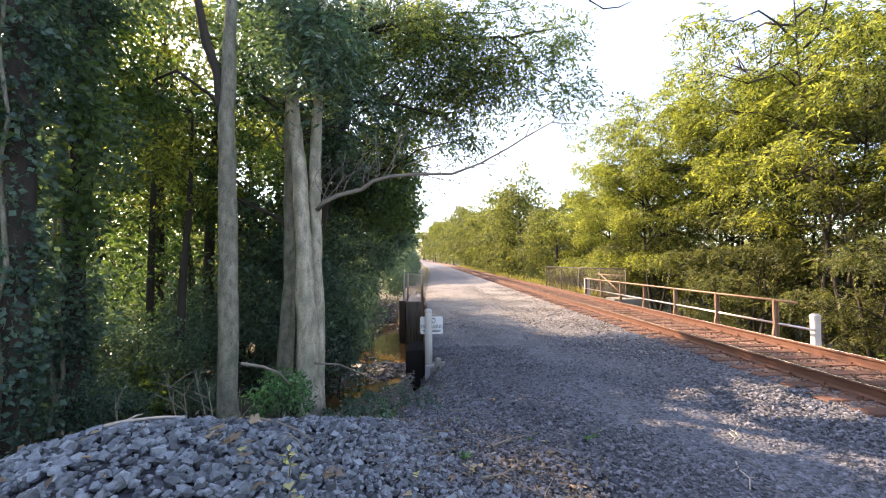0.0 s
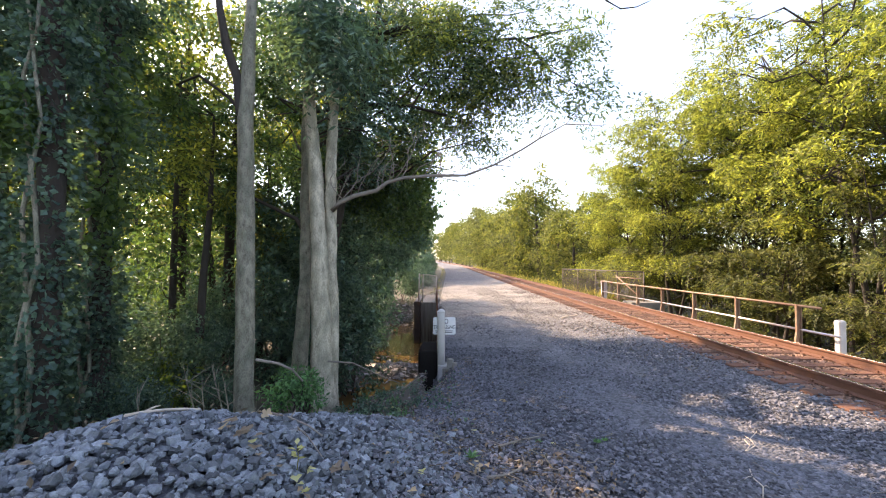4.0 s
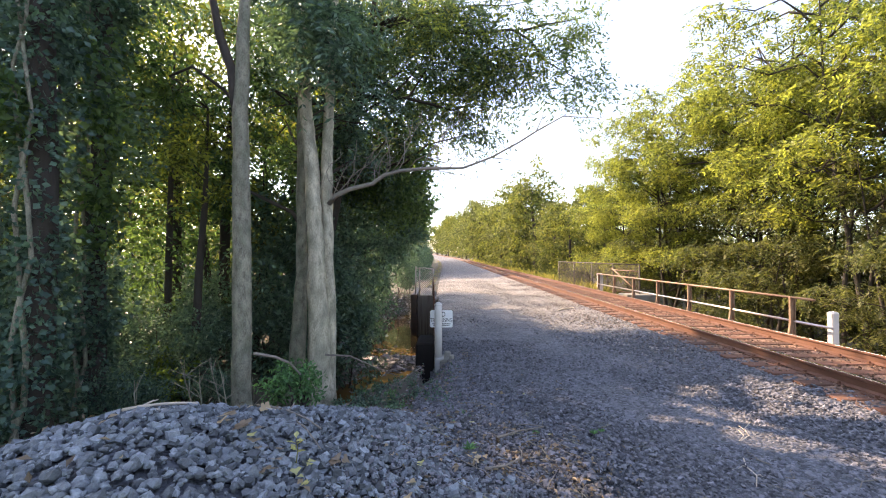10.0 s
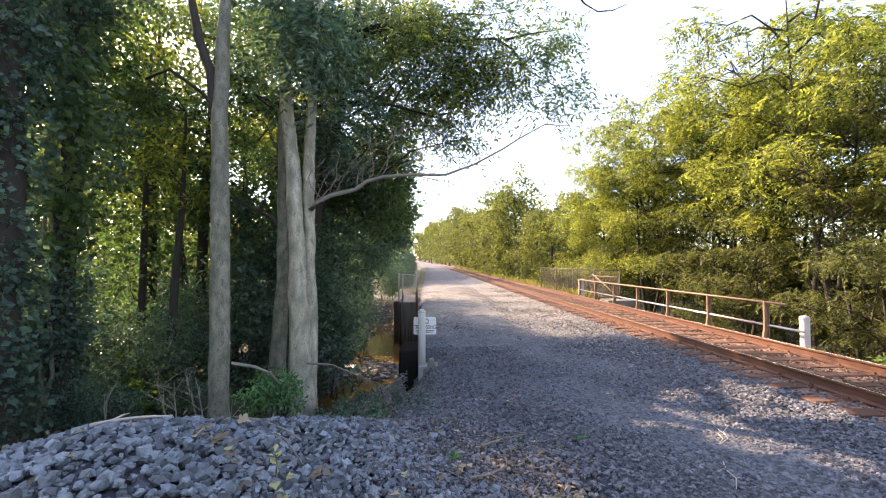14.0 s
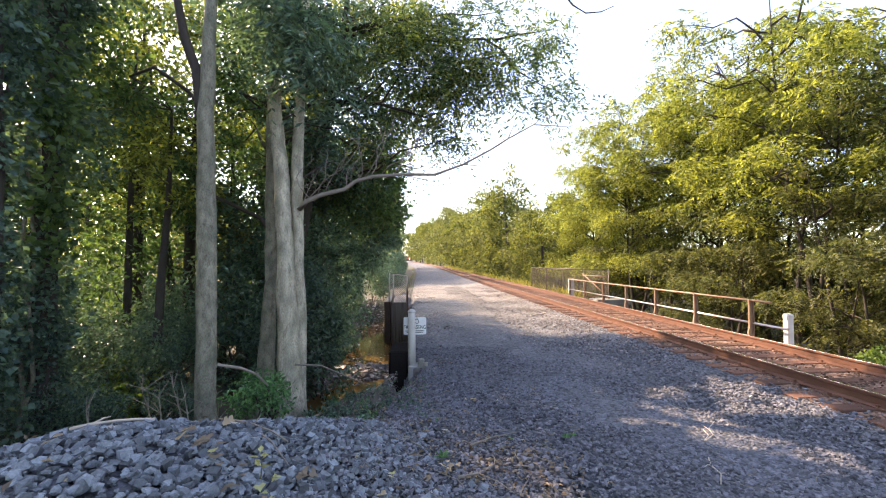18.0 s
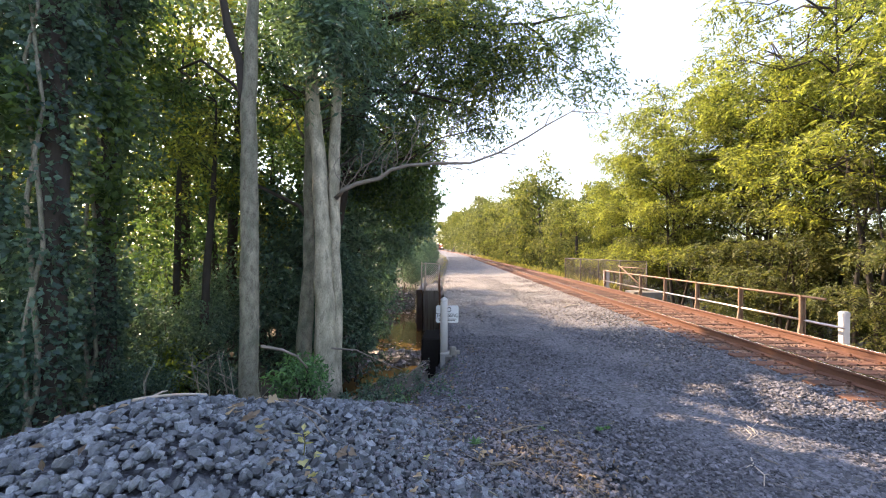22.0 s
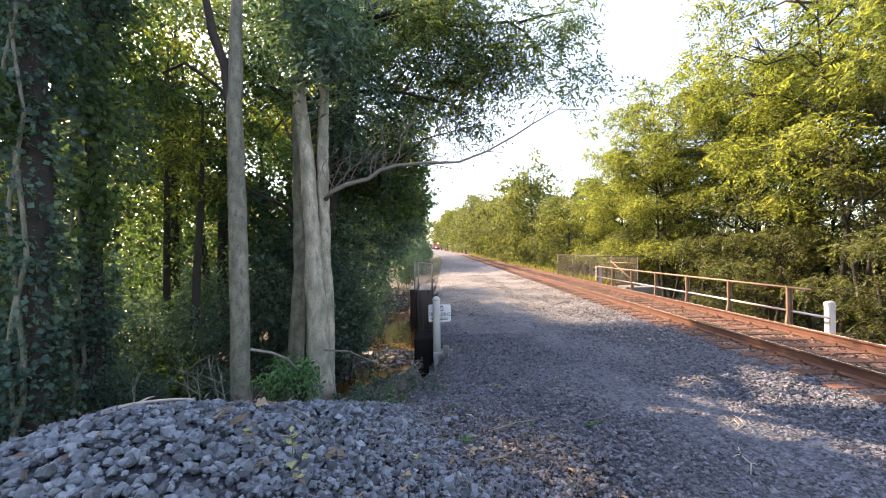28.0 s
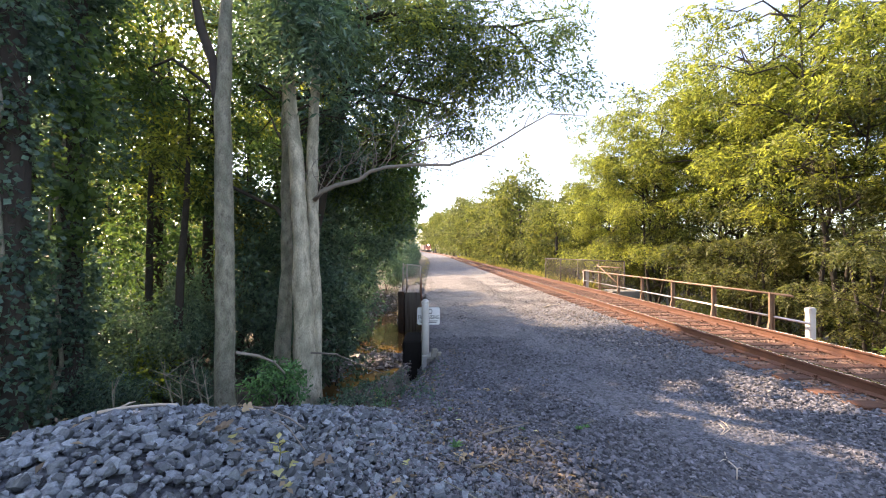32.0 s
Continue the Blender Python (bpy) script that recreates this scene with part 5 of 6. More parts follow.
part("mesh", mesh_panel(*FA, *FB, 0.12, 1.52, 0.085, 0.005).mesh("mesh", M_WIRE), fence)
for k in range(5):
    t = k / 4
    x, y = FA[0] + (FB[0] - FA[0]) * t, FA[1] + (FB[1] - FA[1]) * t
    part("post", Shape().tube([(x, y, -0.9), (x, y, 1.57)], 0.03, 10).mesh("post", M_WIRE, True), fence)
part("top_rail", Shape().tube([(*FA, 1.54), (*FB, 1.54)], 0.028, 8).mesh("top_rail", M_WIRE, True), fence)
part("bottom_rail", Shape().tube([(*FA, 0.14), (*FB, 0.14)], 0.02, 8).mesh("bottom_rail", M_RUST, True), fence)
mid = (FA[0] - 0.38, FA[1] + 2.3)
part("brace", Shape().tube([(*FA, 0.18), (*mid, 1.3)], 0.026, 8).mesh("brace", M_PIPE, True), fence, "pale diagonal brace")
part("cross_rail", Shape().tube([(*FA, 1.22), (*mid, 1.22)], 0.022, 8).mesh("cross_rail", M_PIPE, True), fence)
part("footing", Shape().box(8.2, 9.5, 19.4, 20.4, -1.2, 0.16, bevel=0.03).mesh("footing", M_CONC), fence, "grey concrete footing block")

edge = thing("bridge_fence", "sagging wire fence along the creek side of the bridge", "fence")
for i in range(6):
    y = 10.2 + 2.0 * i
    x = -0.42 - 0.030 * (y - 9)
    part("post", Shape().tube([(x, y, -0.1), (x + 0.02, y, 0.98)], 0.015, 8).mesh("post", M_RUST, True), edge)
part("mesh", mesh_panel(-0.42, 9.2, -0.78, 20.3, 0.05, 0.92, 0.12, 0.004).mesh("mesh", M_RUST), edge)
M_GALV = mat("weathered_pale_galvanised_steel", (0.52, 0.47, 0.45), 0.6, 0.2, var=0.25, scale=6, scale2=50, bump=0.1, tint=(0.3, 0.17, 0.12), tint_scale=5)
part("end_mesh", mesh_panel(-1.66, 20.42, -0.78, 20.42, 0.1, 1.36, 0.1, 0.005).mesh("end_mesh", M_GALV), edge)
for x, top in ((-1.64, 1.46), (-0.80, 1.32), (-1.45, 1.42)):
    part("end_post", Shape().tube([(x, 20.42, 0.0), (x + 0.03, 20.42, top)], 0.032, 8).mesh("end_post", M_GALV, True), edge)
part("end_rail", Shape().tube([(-1.64, 20.42, 1.37), (-1.2, 20.42, 1.39), (-0.78, 20.42, 1.33)], 0.02, 8).mesh("end_rail", M_GALV, True), edge)

# ---- bare dead limb over the path ----
dead = thing("dead_branch", "bare grey dead limb with twigs reaching over the path", "branch", (-2.29, 7.75, 3.0))
line = [(-2.30, 7.85, 2.95), (-2.15, 7.8, 3.10), (-1.9, 7.8, 3.21), (-1.49, 7.8, 3.31), (-1.29, 7.8, 3.46), (-0.99, 7.8, 3.54), (-0.48, 7.8, 3.58), (0.13, 7.8, 3.58), (0.64, 7.8, 3.77), (1.16, 7.8, 4.05), (1.47, 7.8, 4.25), (1.94, 7.8, 4.51), (2.12, 7.8, 4.66), (2.2, 7.8, 4.9)]
o0 = Vector((-2.29, 7.75, 3.0))
part("limb", Shape().tube([Vector(q) - o0 for q in line], list(np.linspace(0.046, 0.005, len(line))), 8, 0.2).mesh("limb", M_DEAD, True), dead)
rng = np.random.default_rng(15)
for a, pts in ((11, [(2.3, 7.8, 4.5), (2.6, 7.8, 4.48), (2.83, 7.8, 4.56), (2.95, 7.8, 4.75)]), (10, [(1.58, 7.8, 4.5), (1.62, 7.8, 4.72)]), (8, [(0.95, 7.8, 3.74), (1.2, 7.8, 3.62)]), (6, [(0.0, 7.8, 3.47), (0.45, 7.8, 3.40)]), (12, [(2.22, 7.8, 4.62), (2.3, 7.8, 4.75)])):
    q = [Vector(line[a])] + [Vector(c) for c in pts]
    part("twig", Shape().tube([c - o0 for c in q], list(np.linspace(0.012, 0.003, len(q))), 5).mesh("twig", M_DEAD, True), dead)


def crooked(a, d, length, rng):
    """A thin crooked twig from a, bending upwards as it goes."""
    pts, d = [np.array(a, float)], np.array(d, float)
    for _ in range(6):
        d = unit(d + rng.normal(0, 0.28, 3) + np.array([0, 0, 0.08]))
        pts.append(pts[-1] + d * length / 6)
    return pts


for k in range(15):
    f = 0.4 + 6.2 * k / 14
    a = np.array([np.interp(f, range(len(line)), [c[m] for c in line]) for m in range(3)])
    main = crooked(a, (0.5 + 0.3 * rng.normal(), 0.2 * rng.normal() - 0.1, 0.75 + 0.3 * rng.normal()), rng.uniform(0.6, 1.5), rng)
    s = Shape().tube([Vector(c) - o0 for c in main], list(np.linspace(0.011, 0.003, 7)), 5)
    for m in (2, 3, 4, 5):
        sub = crooked(main[m], rng.normal(0, 0.8, 3) + np.array([0.3, 0, 0.3]), rng.uniform(0.2, 0.55), rng)
        s.tube([Vector(c) - o0 for c in sub], list(np.linspace(0.005, 0.002, 7)), 4)
    part("twig", s.mesh("twig", M_DEAD, True), dead)

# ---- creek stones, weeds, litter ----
# Stones made paler in place of sun that never reaches the bed.
M_CREEK = mat("sun_paled_creek_stone", (0.26, 0.235, 0.225), 0.6, var=0.3, scale=9, scale2=60, bump=0.3, island=0.6)
M_CLOD = mat("dark_earth_clod", (0.17, 0.15, 0.15), 0.95, var=0.3, scale=10, scale2=60, bump=0.4, island=0.6)
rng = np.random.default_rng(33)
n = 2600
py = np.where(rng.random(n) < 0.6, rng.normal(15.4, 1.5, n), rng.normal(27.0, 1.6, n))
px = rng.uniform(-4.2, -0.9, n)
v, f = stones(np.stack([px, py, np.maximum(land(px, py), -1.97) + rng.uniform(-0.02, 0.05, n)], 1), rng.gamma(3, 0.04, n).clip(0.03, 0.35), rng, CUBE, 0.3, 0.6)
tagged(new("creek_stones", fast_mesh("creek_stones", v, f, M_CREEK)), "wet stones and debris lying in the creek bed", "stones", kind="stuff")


def blades(name, x0, x1, y0, y1, n, h, material, label, lean=0.35, follow=True):
    px, py = rng.uniform(x0, x1, n), y0 + (y1 - y0) * rng.random(n) ** 1.5
    keep = np.array([noise.noise(Vector((a * 0.9, c * 0.6, 7.0))) for a, c in zip(px, py)]) > rng.uniform(-0.5, 0.25, n)
    px, py = px[keep], py[keep]
    px = px + (bend(py) if follow else 0)
    m = len(px)
    z = np.maximum(land(px, py), np.where((px - bend(py) > -0.8) & (px - bend(py) < 8.2), bed(px, py), -9))
    d = np.array([0, 0, 1.0]) + rng.normal(0, lean, (m, 3))
    v, f = leaf_arrays(np.stack([px, py, z - 0.02], 1), d, h * rng.uniform(0.5, 1.3, m) * (1 + 0.004 * py), rng, 0.09, 0.03, 0.0)
    tagged(new(name, fast_mesh(name, v, f, material)), label, "grass", kind="stuff")


blades("verge_grass", 7.9, 9.6, 21.5, 120, 9000, 0.55, M_GRASS, "dry yellow-green grass along the track verge")
blades("bridge_weeds", 8.2, 10.0, 10.5, 21, 1800, 0.35, M_GRASS, "tall weeds behind the handrail")
blades("path_edge_grass", -1.6, -0.9, 26, 120, 1500, 0.15, M_GRASS, "tufts of grass along the path edge")
blades("bank_weeds", -3.4, -0.9, 5.6, 9.2, 700, 0.17, M_LEAF_B, "straggly weeds on the creek bank", 0.7)
n = 3600
px = rng.uniform(-3.6, 2.2, n)
py = 2.0 + 7.0 * rng.random(n)
spot = np.array([noise.noise(Vector((a * 1.3, c * 1.3, 2.0))) for a, c in zip(px, py)])
keep = rng.random(n) < np.clip(spot * 1.6 + 0.15, 0.02, 1) * np.where(py < 4.0, 0.5, 1) * np.where(px > -0.2, np.exp(-((px + 0.2) / 1.1) ** 2), 1)
px, py = px[keep], py[keep]
z = np.maximum(np.maximum(land(px, py), np.where(px > -1.3, bed(px, py), -9)), np.where(heap_height(px, py) > 0.03, heap_top(px, py) + 0.02, -9))
d = rng.normal(size=(len(px), 3)) * np.array([1, 1, 0.25])
v, f = leaf_arrays(np.stack([px, py, z + 0.015], 1), d, rng.uniform(0.02, 0.07, len(px)), rng, 0.5, 0.15, 1.2)
tagged(new("leaf_litter", fast_mesh("leaf_litter", v, f, M_DRY)), "dry brown fallen leaves on the bank and path edge", "leaf litter", kind="stuff")
n = 420
px, py = rng.normal(0.55, 0.4, n), rng.normal(3.9, 0.4, n)
z = np.maximum(bed(px, py), heap_top(px, py))
d = rng.normal(size=(n, 3)) * np.array([1, 1, 0.25])
v, f = leaf_arrays(np.stack([px, py, z + 0.02], 1), d, rng.uniform(0.02, 0.075, n), rng, 0.4, 0.15, 1.2)
tagged(new("leaf_litter", fast_mesh("leaf_litter", v, f, M_DRY)), "drift of dry brown leaves between heap and path", "leaf litter", kind="stuff")
n = 5200
px, py = rng.uniform(-2.6, 0.3, n), rng.uniform(5.9, 8.9, n)
keep = rng.random(n) < np.where(px < -0.2, 1.0, 0.35)
px, py = px[keep], py[keep]
z = np.maximum(land(px, py), np.where(px > -1.3, bed(px, py), -9))
v, f = stones(np.stack([px, py, z], 1), rng.gamma(3, 0.010, len(px)).clip(0.01, 0.07), rng, OCTA, 0.3, 0.6)
tagged(new("soil_clods", fast_mesh("soil_clods", v, f, M_CLOD)), "dark earth clods and chips on the creek bank", "soil", kind="stuff")
d = rng.normal(size=(len(px), 3)) * np.array([1, 1, 0.25])
v, f = leaf_arrays(np.stack([px, py, z + 0.012], 1)[::3], d[::3], rng.uniform(0.02, 0.06, len(px[::3])), rng, 0.45, 0.15, 1.2)
tagged(new("leaf_litter", fast_mesh("leaf_litter", v, f, M_DRY)), "brown leaf litter on the steep creek bank", "leaf litter", kind="stuff")
n = 2200
px, py = rng.normal(-1.0, 0.75, n), rng.normal(6.4, 0.75, n)
spot = np.array([noise.noise(Vector((a * 1.6, c * 1.6, 5.0))) for a, c in zip(px, py)])
keep = (rng.random(n) < np.clip(spot * 2.2 + 0.3, 0, 1)) & (px < 0.1)
px, py = px[keep], py[keep]
z = np.maximum(np.maximum(land(px, py), np.where(px > -1.3, bed(px, py), -9)), np.where(heap_height(px, py) > 0.03, heap_top(px, py), -9))
d = rng.normal(size=(len(px), 3)) + np.array([0, 0, 0.4])
v, f = leaf_arrays(np.stack([px, py, z + rng.uniform(0.0, 0.09, len(px))], 1), d, rng.uniform(0.03, 0.075, len(px)), rng, 0.5, 0.1, 1.0)
tagged(new("ground_ivy", fast_mesh("ground_ivy", v, f, M_LEAF_B)), "low green weeds creeping over the bank edge", "weeds", kind="stuff")


weed_kind = [shrub("low leafy weed growing on the creek bank", (0.22, 0.18, 0.06), 9, 14, 0.05, m_, 451 + i, 0.08, "low weeds on the creek bank", stems=3) for i, m_ in enumerate((M_LEAF_B, M_LEAF_F))]
plant(weed_kind[0], [(-1.57, 6.9, 1.1), (-1.24, 6.5, 1.0), (-0.91, 6.4, 1.1), (-0.66, 6.7, 0.8), (-1.9, 7.2, 1.2), (-1.25, 7.3, 0.9), (-2.1, 6.7, 1.2), (-0.75, 7.2, 0.7), (-1.7, 7.8, 1.0), (-2.7, 7.1, 1.3)], rng, tilt=4, sink=0)
plant(weed_kind[1], [(-1.0, 6.75, 0.8), (-1.45, 7.4, 0.8), (-0.85, 6.2, 0.7), (-1.75, 6.5, 0.9), (-2.3, 7.3, 0.9)], rng, tilt=4, sink=0)


def surface(x, y):
    x, y = np.array(float(x)), np.array(float(y))
    z = float(land(x, y))
    if -1.3 < x < 8:
        z = max(z, float(bed(x, y)))
    return max(z, float(heap_top(x, y)) + 0.02) if heap_height(x, y) > 0.03 else z


def stick(label, pts, r0, r1, forks=0, seed=0, material=None):
    """A crooked fallen stick along the given points, lying on what is below it."""
    rng = np.random.default_rng(seed)
    o = Vector(pts[0])
    ob = thing("stick", label, "stick", tuple(o), "fallen sticks")
    q = [Vector(c) - o for c in pts]
    part("shaft", Shape().tube(q, list(np.linspace(r0, r1, len(q))), 7, 0.3).mesh("shaft", material or M_DEAD, True), ob)
    for k in range(forks):
        a = q[1 + k % (len(q) - 1)]
        e = a + Vector((rng.normal(0, 0.12), rng.normal(0, 0.12), abs(rng.normal(0, 0.03))))
        part("fork", Shape().tube([a, (a + e) / 2 + Vector((0.01, 0.01, 0.01)), e], [r1, r1 * 0.8, r1 * 0.4], 5).mesh("fork", material or M_DEAD, True), ob)
    return ob


M_PALE = mat("barkless_pale_wood", (0.55, 0.47, 0.38), 0.8, var=0.15, scale=10, scale2=70, bump=0.2)
stick("pale barkless stick lying on the gravel heap", [(x, y, surface(x, y) + 0.012) for x, y in ((-2.26, 3.05), (-2.14, 3.05), (-2.02, 3.08), (-1.93, 3.13), (-1.84, 3.16))], 0.011, 0.008, 1, 1, M_PALE)
stick("snapped pale branch end sticking up from the heap", [(-1.78, 4.95, 0.70), (-1.86, 4.85, 0.85), (-1.97, 4.72, 0.95), (-2.11, 4.54, 1.03)], 0.010, 0.014, 1, 2, M_DEAD)
stick("small pale broken stick on the heap", [(-1.55, 3.5, surface(-1.55, 3.5)), (-1.42, 3.52, surface(-1.42, 3.52))], 0.009, 0.007, 0, 3, M_PALE)
stick("grey dead branch leaning out of the undergrowth", [(-6.3, 4.9, -0.55), (-5.7, 5.0, 0.15), (-5.15, 5.05, 0.5), (-4.8, 5.1, 0.66)], 0.02, 0.012, 2, 9)
stick("thin brown stick on the heap", [(-1.25, 3.35, surface(-1.25, 3.35)), (-1.12, 3.2, surface(-1.12, 3.2) + 0.02), (-0.98, 3.05, surface(-0.98, 3.05))], 0.007, 0.004, 1, 4)
stick("bent grey branch drooping down the bank", [(-2.2, 7.3, 0.35), (-1.8, 7.4, 0.3), (-1.4, 7.6, 0.05), (-1.05, 7.8, -0.15)], 0.016, 0.006, 2, 5)
rng = np.random.default_rng(44)
for i in range(46):
    x, y = (rng.uniform(-0.8, 3.6), 3.0 + 6.5 * rng.random() ** 1.3) if i < 34 else (rng.normal(0.6, 0.3), rng.normal(3.9, 0.35))
    a, L = rng.uniform(0, math.pi), rng.uniform(0.1, 0.34)
    pts = []
    for k in range(4):
        u = (k / 3 - 0.5) * L
        qx, qy = x + u * math.cos(a) + rng.normal(0, 0.02), y + u * math.sin(a) + rng.normal(0, 0.02)
        pts.append((qx, qy, surface(qx, qy) + 0.012 + 0.012 * rng.random()))
    stick("thin dry twig lying on the gravel path", pts, 0.005, 0.002, rng.integers(0, 3), 60 + i, M_DEAD if i % 3 else M_BARKG)
stick("pale forked twig on the track shoulder", [(2.93, 4.80, surface(2.93, 4.8) + 0.01), (3.05, 4.9, surface(3.05, 4.9) + 0.02), (3.1, 5.05, surface(3.1, 5.05) + 0.02)], 0.007, 0.004, 1, 7, M_PALE)
stick("white bare forked twig lying on the dark gravel", [(x, y, surface(x, y) + 0.015) for x, y in ((2.70, 4.42), (2.62, 4.28), (2.60, 4.12), (2.47, 3.95))], 0.008, 0.005, 2, 10, M_PALE)
stick("white bare forked twig lying on the dark gravel", [(x, y, surface(x, y) + 0.015) for x, y in ((2.95, 4.80), (3.12, 4.92), (3.2, 5.1), (3.38, 5.25))], 0.008, 0.005, 1, 11, M_PALE)
stick("reddish brown stick lying on the heap", [(x, y, surface(x, y) + 0.012) for x, y in ((-1.55, 3.62), (-1.36, 3.50), (-1.2, 3.42), (-1.06, 3.31))], 0.010, 0.006, 1, 12)
stick("grey forked branch among the leaf drift", [(x, y, surface(x, y) + 0.02) for x, y in ((0.12, 3.55), (0.3, 3.72), (0.47, 3.95))], 0.010, 0.006, 2, 13)
stick("grey forked branch among the leaf drift", [(x, y, surface(x, y) + 0.02) for x, y in ((0.3, 4.3), (0.55, 4.6), (0.92, 5.05))], 0.012, 0.006, 2, 14)
stick("fallen pole lying down the creek bank", [(x, y, surface(x, y) + 0.03) for x, y in ((-1.75, 7.5), (-1.4, 7.7), (-1.0, 7.9), (-0.65, 8.1))], 0.022, 0.014, 1, 15)
stick("pale dead branch on the sunlit ballast", [(3.7, 14.6, 0.1), (4.0, 14.75, 0.14), (4.3, 14.95, 0.16)], 0.03, 0.012, 2, 8, M_PALE)

for i, (x, y, h) in enumerate(((-3.05, 5.2, 0.9), (-2.85, 5.4, 1.0), (-2.7, 5.1, 0.7), (-3.3, 5.6, 1.2), (-2.45, 5.3, 0.6), (-3.6, 4.9, 0.8))):
    rng = np.random.default_rng(500 + i)
    z0 = surface(x, y) - 0.03
    sap = thing("bare_sapling", "thin leafless grey sapling behind the heap", "sapling", (x, y, z0), "bare saplings")
    lean = rng.normal(0, 0.18, 2)
    line_ = [(lean[0] * t * h + 0.03 * math.sin(5 * t), lean[1] * t * h, t * h) for t in (0, 0.3, 0.6, 0.8, 1.0)]
    part("stem", Shape().tube(line_, [0.010, 0.008, 0.007, 0.005, 0.002], 5).mesh("stem", M_BARKG), sap)
    for k in range(6):
        a = Vector(line_[1 + k % 3])
        e = a + Vector((rng.normal(0, 0.2), rng.normal(0, 0.1), 0.15 + 0.1 * rng.random()))
        part("twig", Shape().tube([a, a.lerp(e, 0.5) + Vector((0, 0, 0.02)), e], [0.005, 0.004, 0.002], 4).mesh("twig", M_BARKG), sap)

# leaves lying on the heap
M_TAN = leaf_mat("tan_fallen_leaf", (0.30, 0.21, 0.12), (0.42, 0.32, 0.2), 0.2, 0.2)
M_YLEAF = leaf_mat("pale_yellow_fallen_leaf", (0.36, 0.34, 0.12), (0.45, 0.42, 0.2), 0.3, 0.1)


def fallen_leaf(x, y, size, material, label, seed, n=1):
    """Curled lobed leaves lying on the ground round (x, y)."""
    rng = np.random.default_rng(seed)
    for i in range(n):
        qx, qy = x + rng.normal(0, 0.05) * (n > 1), y + rng.normal(0, 0.05) * (n > 1)
        v = []
        a, s_ = rng.uniform(0, 6.28), size * rng.uniform(0.8, 1.2)
        tilt = rng.normal(0, 0.3, 2)
        for k in range(9):
            w = (k - 4) / 4
            r = s_ * (0.78 + 0.2 * math.cos(9 * w)) * (1 - 0.25 * abs(w))
            lx, ly = r * math.cos(a + 1.9 * w), r * math.sin(a + 1.9 * w)
            v.append((lx, ly, tilt[0] * lx + tilt[1] * ly + 0.15 * r * abs(w)))
        v.append((0, 0, 0))
        ob = new("fallen_leaf", fast_mesh("fallen_leaf", np.array(v), np.array([(k, k + 1, 9) for k in range(8)]), material))
        ob.location = (qx, qy, surface(qx, qy) + 0.02)
        tagged(ob, label, "leaf", "fallen leaves")


fallen_leaf(-1.54, 2.91, 0.055, M_TAN, "curled tan dry leaf on the gravel heap", 2, 2)
fallen_leaf(-1.40, 2.94, 0.055, M_DRY, "cluster of shrivelled brown leaves on the heap", 3, 8)
fallen_leaf(-1.33, 2.82, 0.04, M_YLEAF, "pale yellow leaf on the gravel heap", 1)
fallen_leaf(-1.55, 3.4, 0.05, M_TAN, "dry tan leaves on the crest of the heap", 9, 3)
fallen_leaf(-1.19, 2.78, 0.035, M_DRY, "withered brown leaf among the stones", 10, 3)
fallen_leaf(-1.02, 2.74, 0.038, M_YLEAF, "pale yellow leaf on the gravel heap", 6, 3)
fallen_leaf(-0.96, 2.58, 0.038, M_YLEAF, "pale yellow leaf on the gravel heap", 11, 3)
fallen_leaf(-0.84, 2.98, 0.05, M_DRY, "rust-brown leaves among the stones", 4, 4)
fallen_leaf(-1.08, 2.62, 0.05, M_DRY, "rust-brown leaves among the stones", 5, 4)
fallen_leaf(-0.88, 3.67, 0.05, M_TAN, "dry tan leaf on the gravel heap", 12)
fallen_leaf(-0.50, 3.02, 0.045, M_TAN, "dry tan leaf at the foot of the heap", 13, 2)
fallen_leaf(-0.36, 3.25, 0.038, M_YLEAF, "pale yellow leaf at the foot of the heap", 7, 2)
fallen_leaf(-0.62, 2.6, 0.05, M_TAN, "dry tan leaf at the foot of the heap", 14, 2)
fallen_leaf(0.1, 3.75, 0.034, M_TAN, "dry tan leaves at the path edge", 8, 6)
fallen_leaf(0.5, 4.0, 0.034, M_DRY, "dry brown leaves at the path edge", 15, 6)
fallen_leaf(0.6, 6.35, 0.045, M_TAN, "heap of pale dead leaves on the path", 16, 8)
for i in range(14):
    x, y = rng.uniform(-1.2, 1.6), rng.uniform(2.9, 7.0)
    fallen_leaf(x, y, rng.uniform(0.03, 0.05), M_DRY if i % 3 else M_YLEAF, "small dry leaf on the gravel", 20 + i)
seed_ = thing("seedling", "yellowing weed seedling growing out of the gravel heap", "weed", (-1.05, 2.8, surface(-1.05, 2.8)))
part("stem", Shape().tube([(0, 0, -0.03), (0.01, 0, 0.06), (0.0, 0.01, 0.13)], [0.004, 0.003, 0.002], 5).mesh("stem", M_GRASS), seed_)
q = np.array([(0, 0, 0.05 + 0.014 * k) for k in range(7)])
dv = np.array([(math.cos(2.4 * k), math.sin(2.4 * k), 0.25) for k in range(7)])
part("foliage", fast_mesh("foliage", *leaf_arrays(q, dv, np.full(7, 0.065), rng, 0.5, 0.1, 1.0), M_YLEAF), seed_)
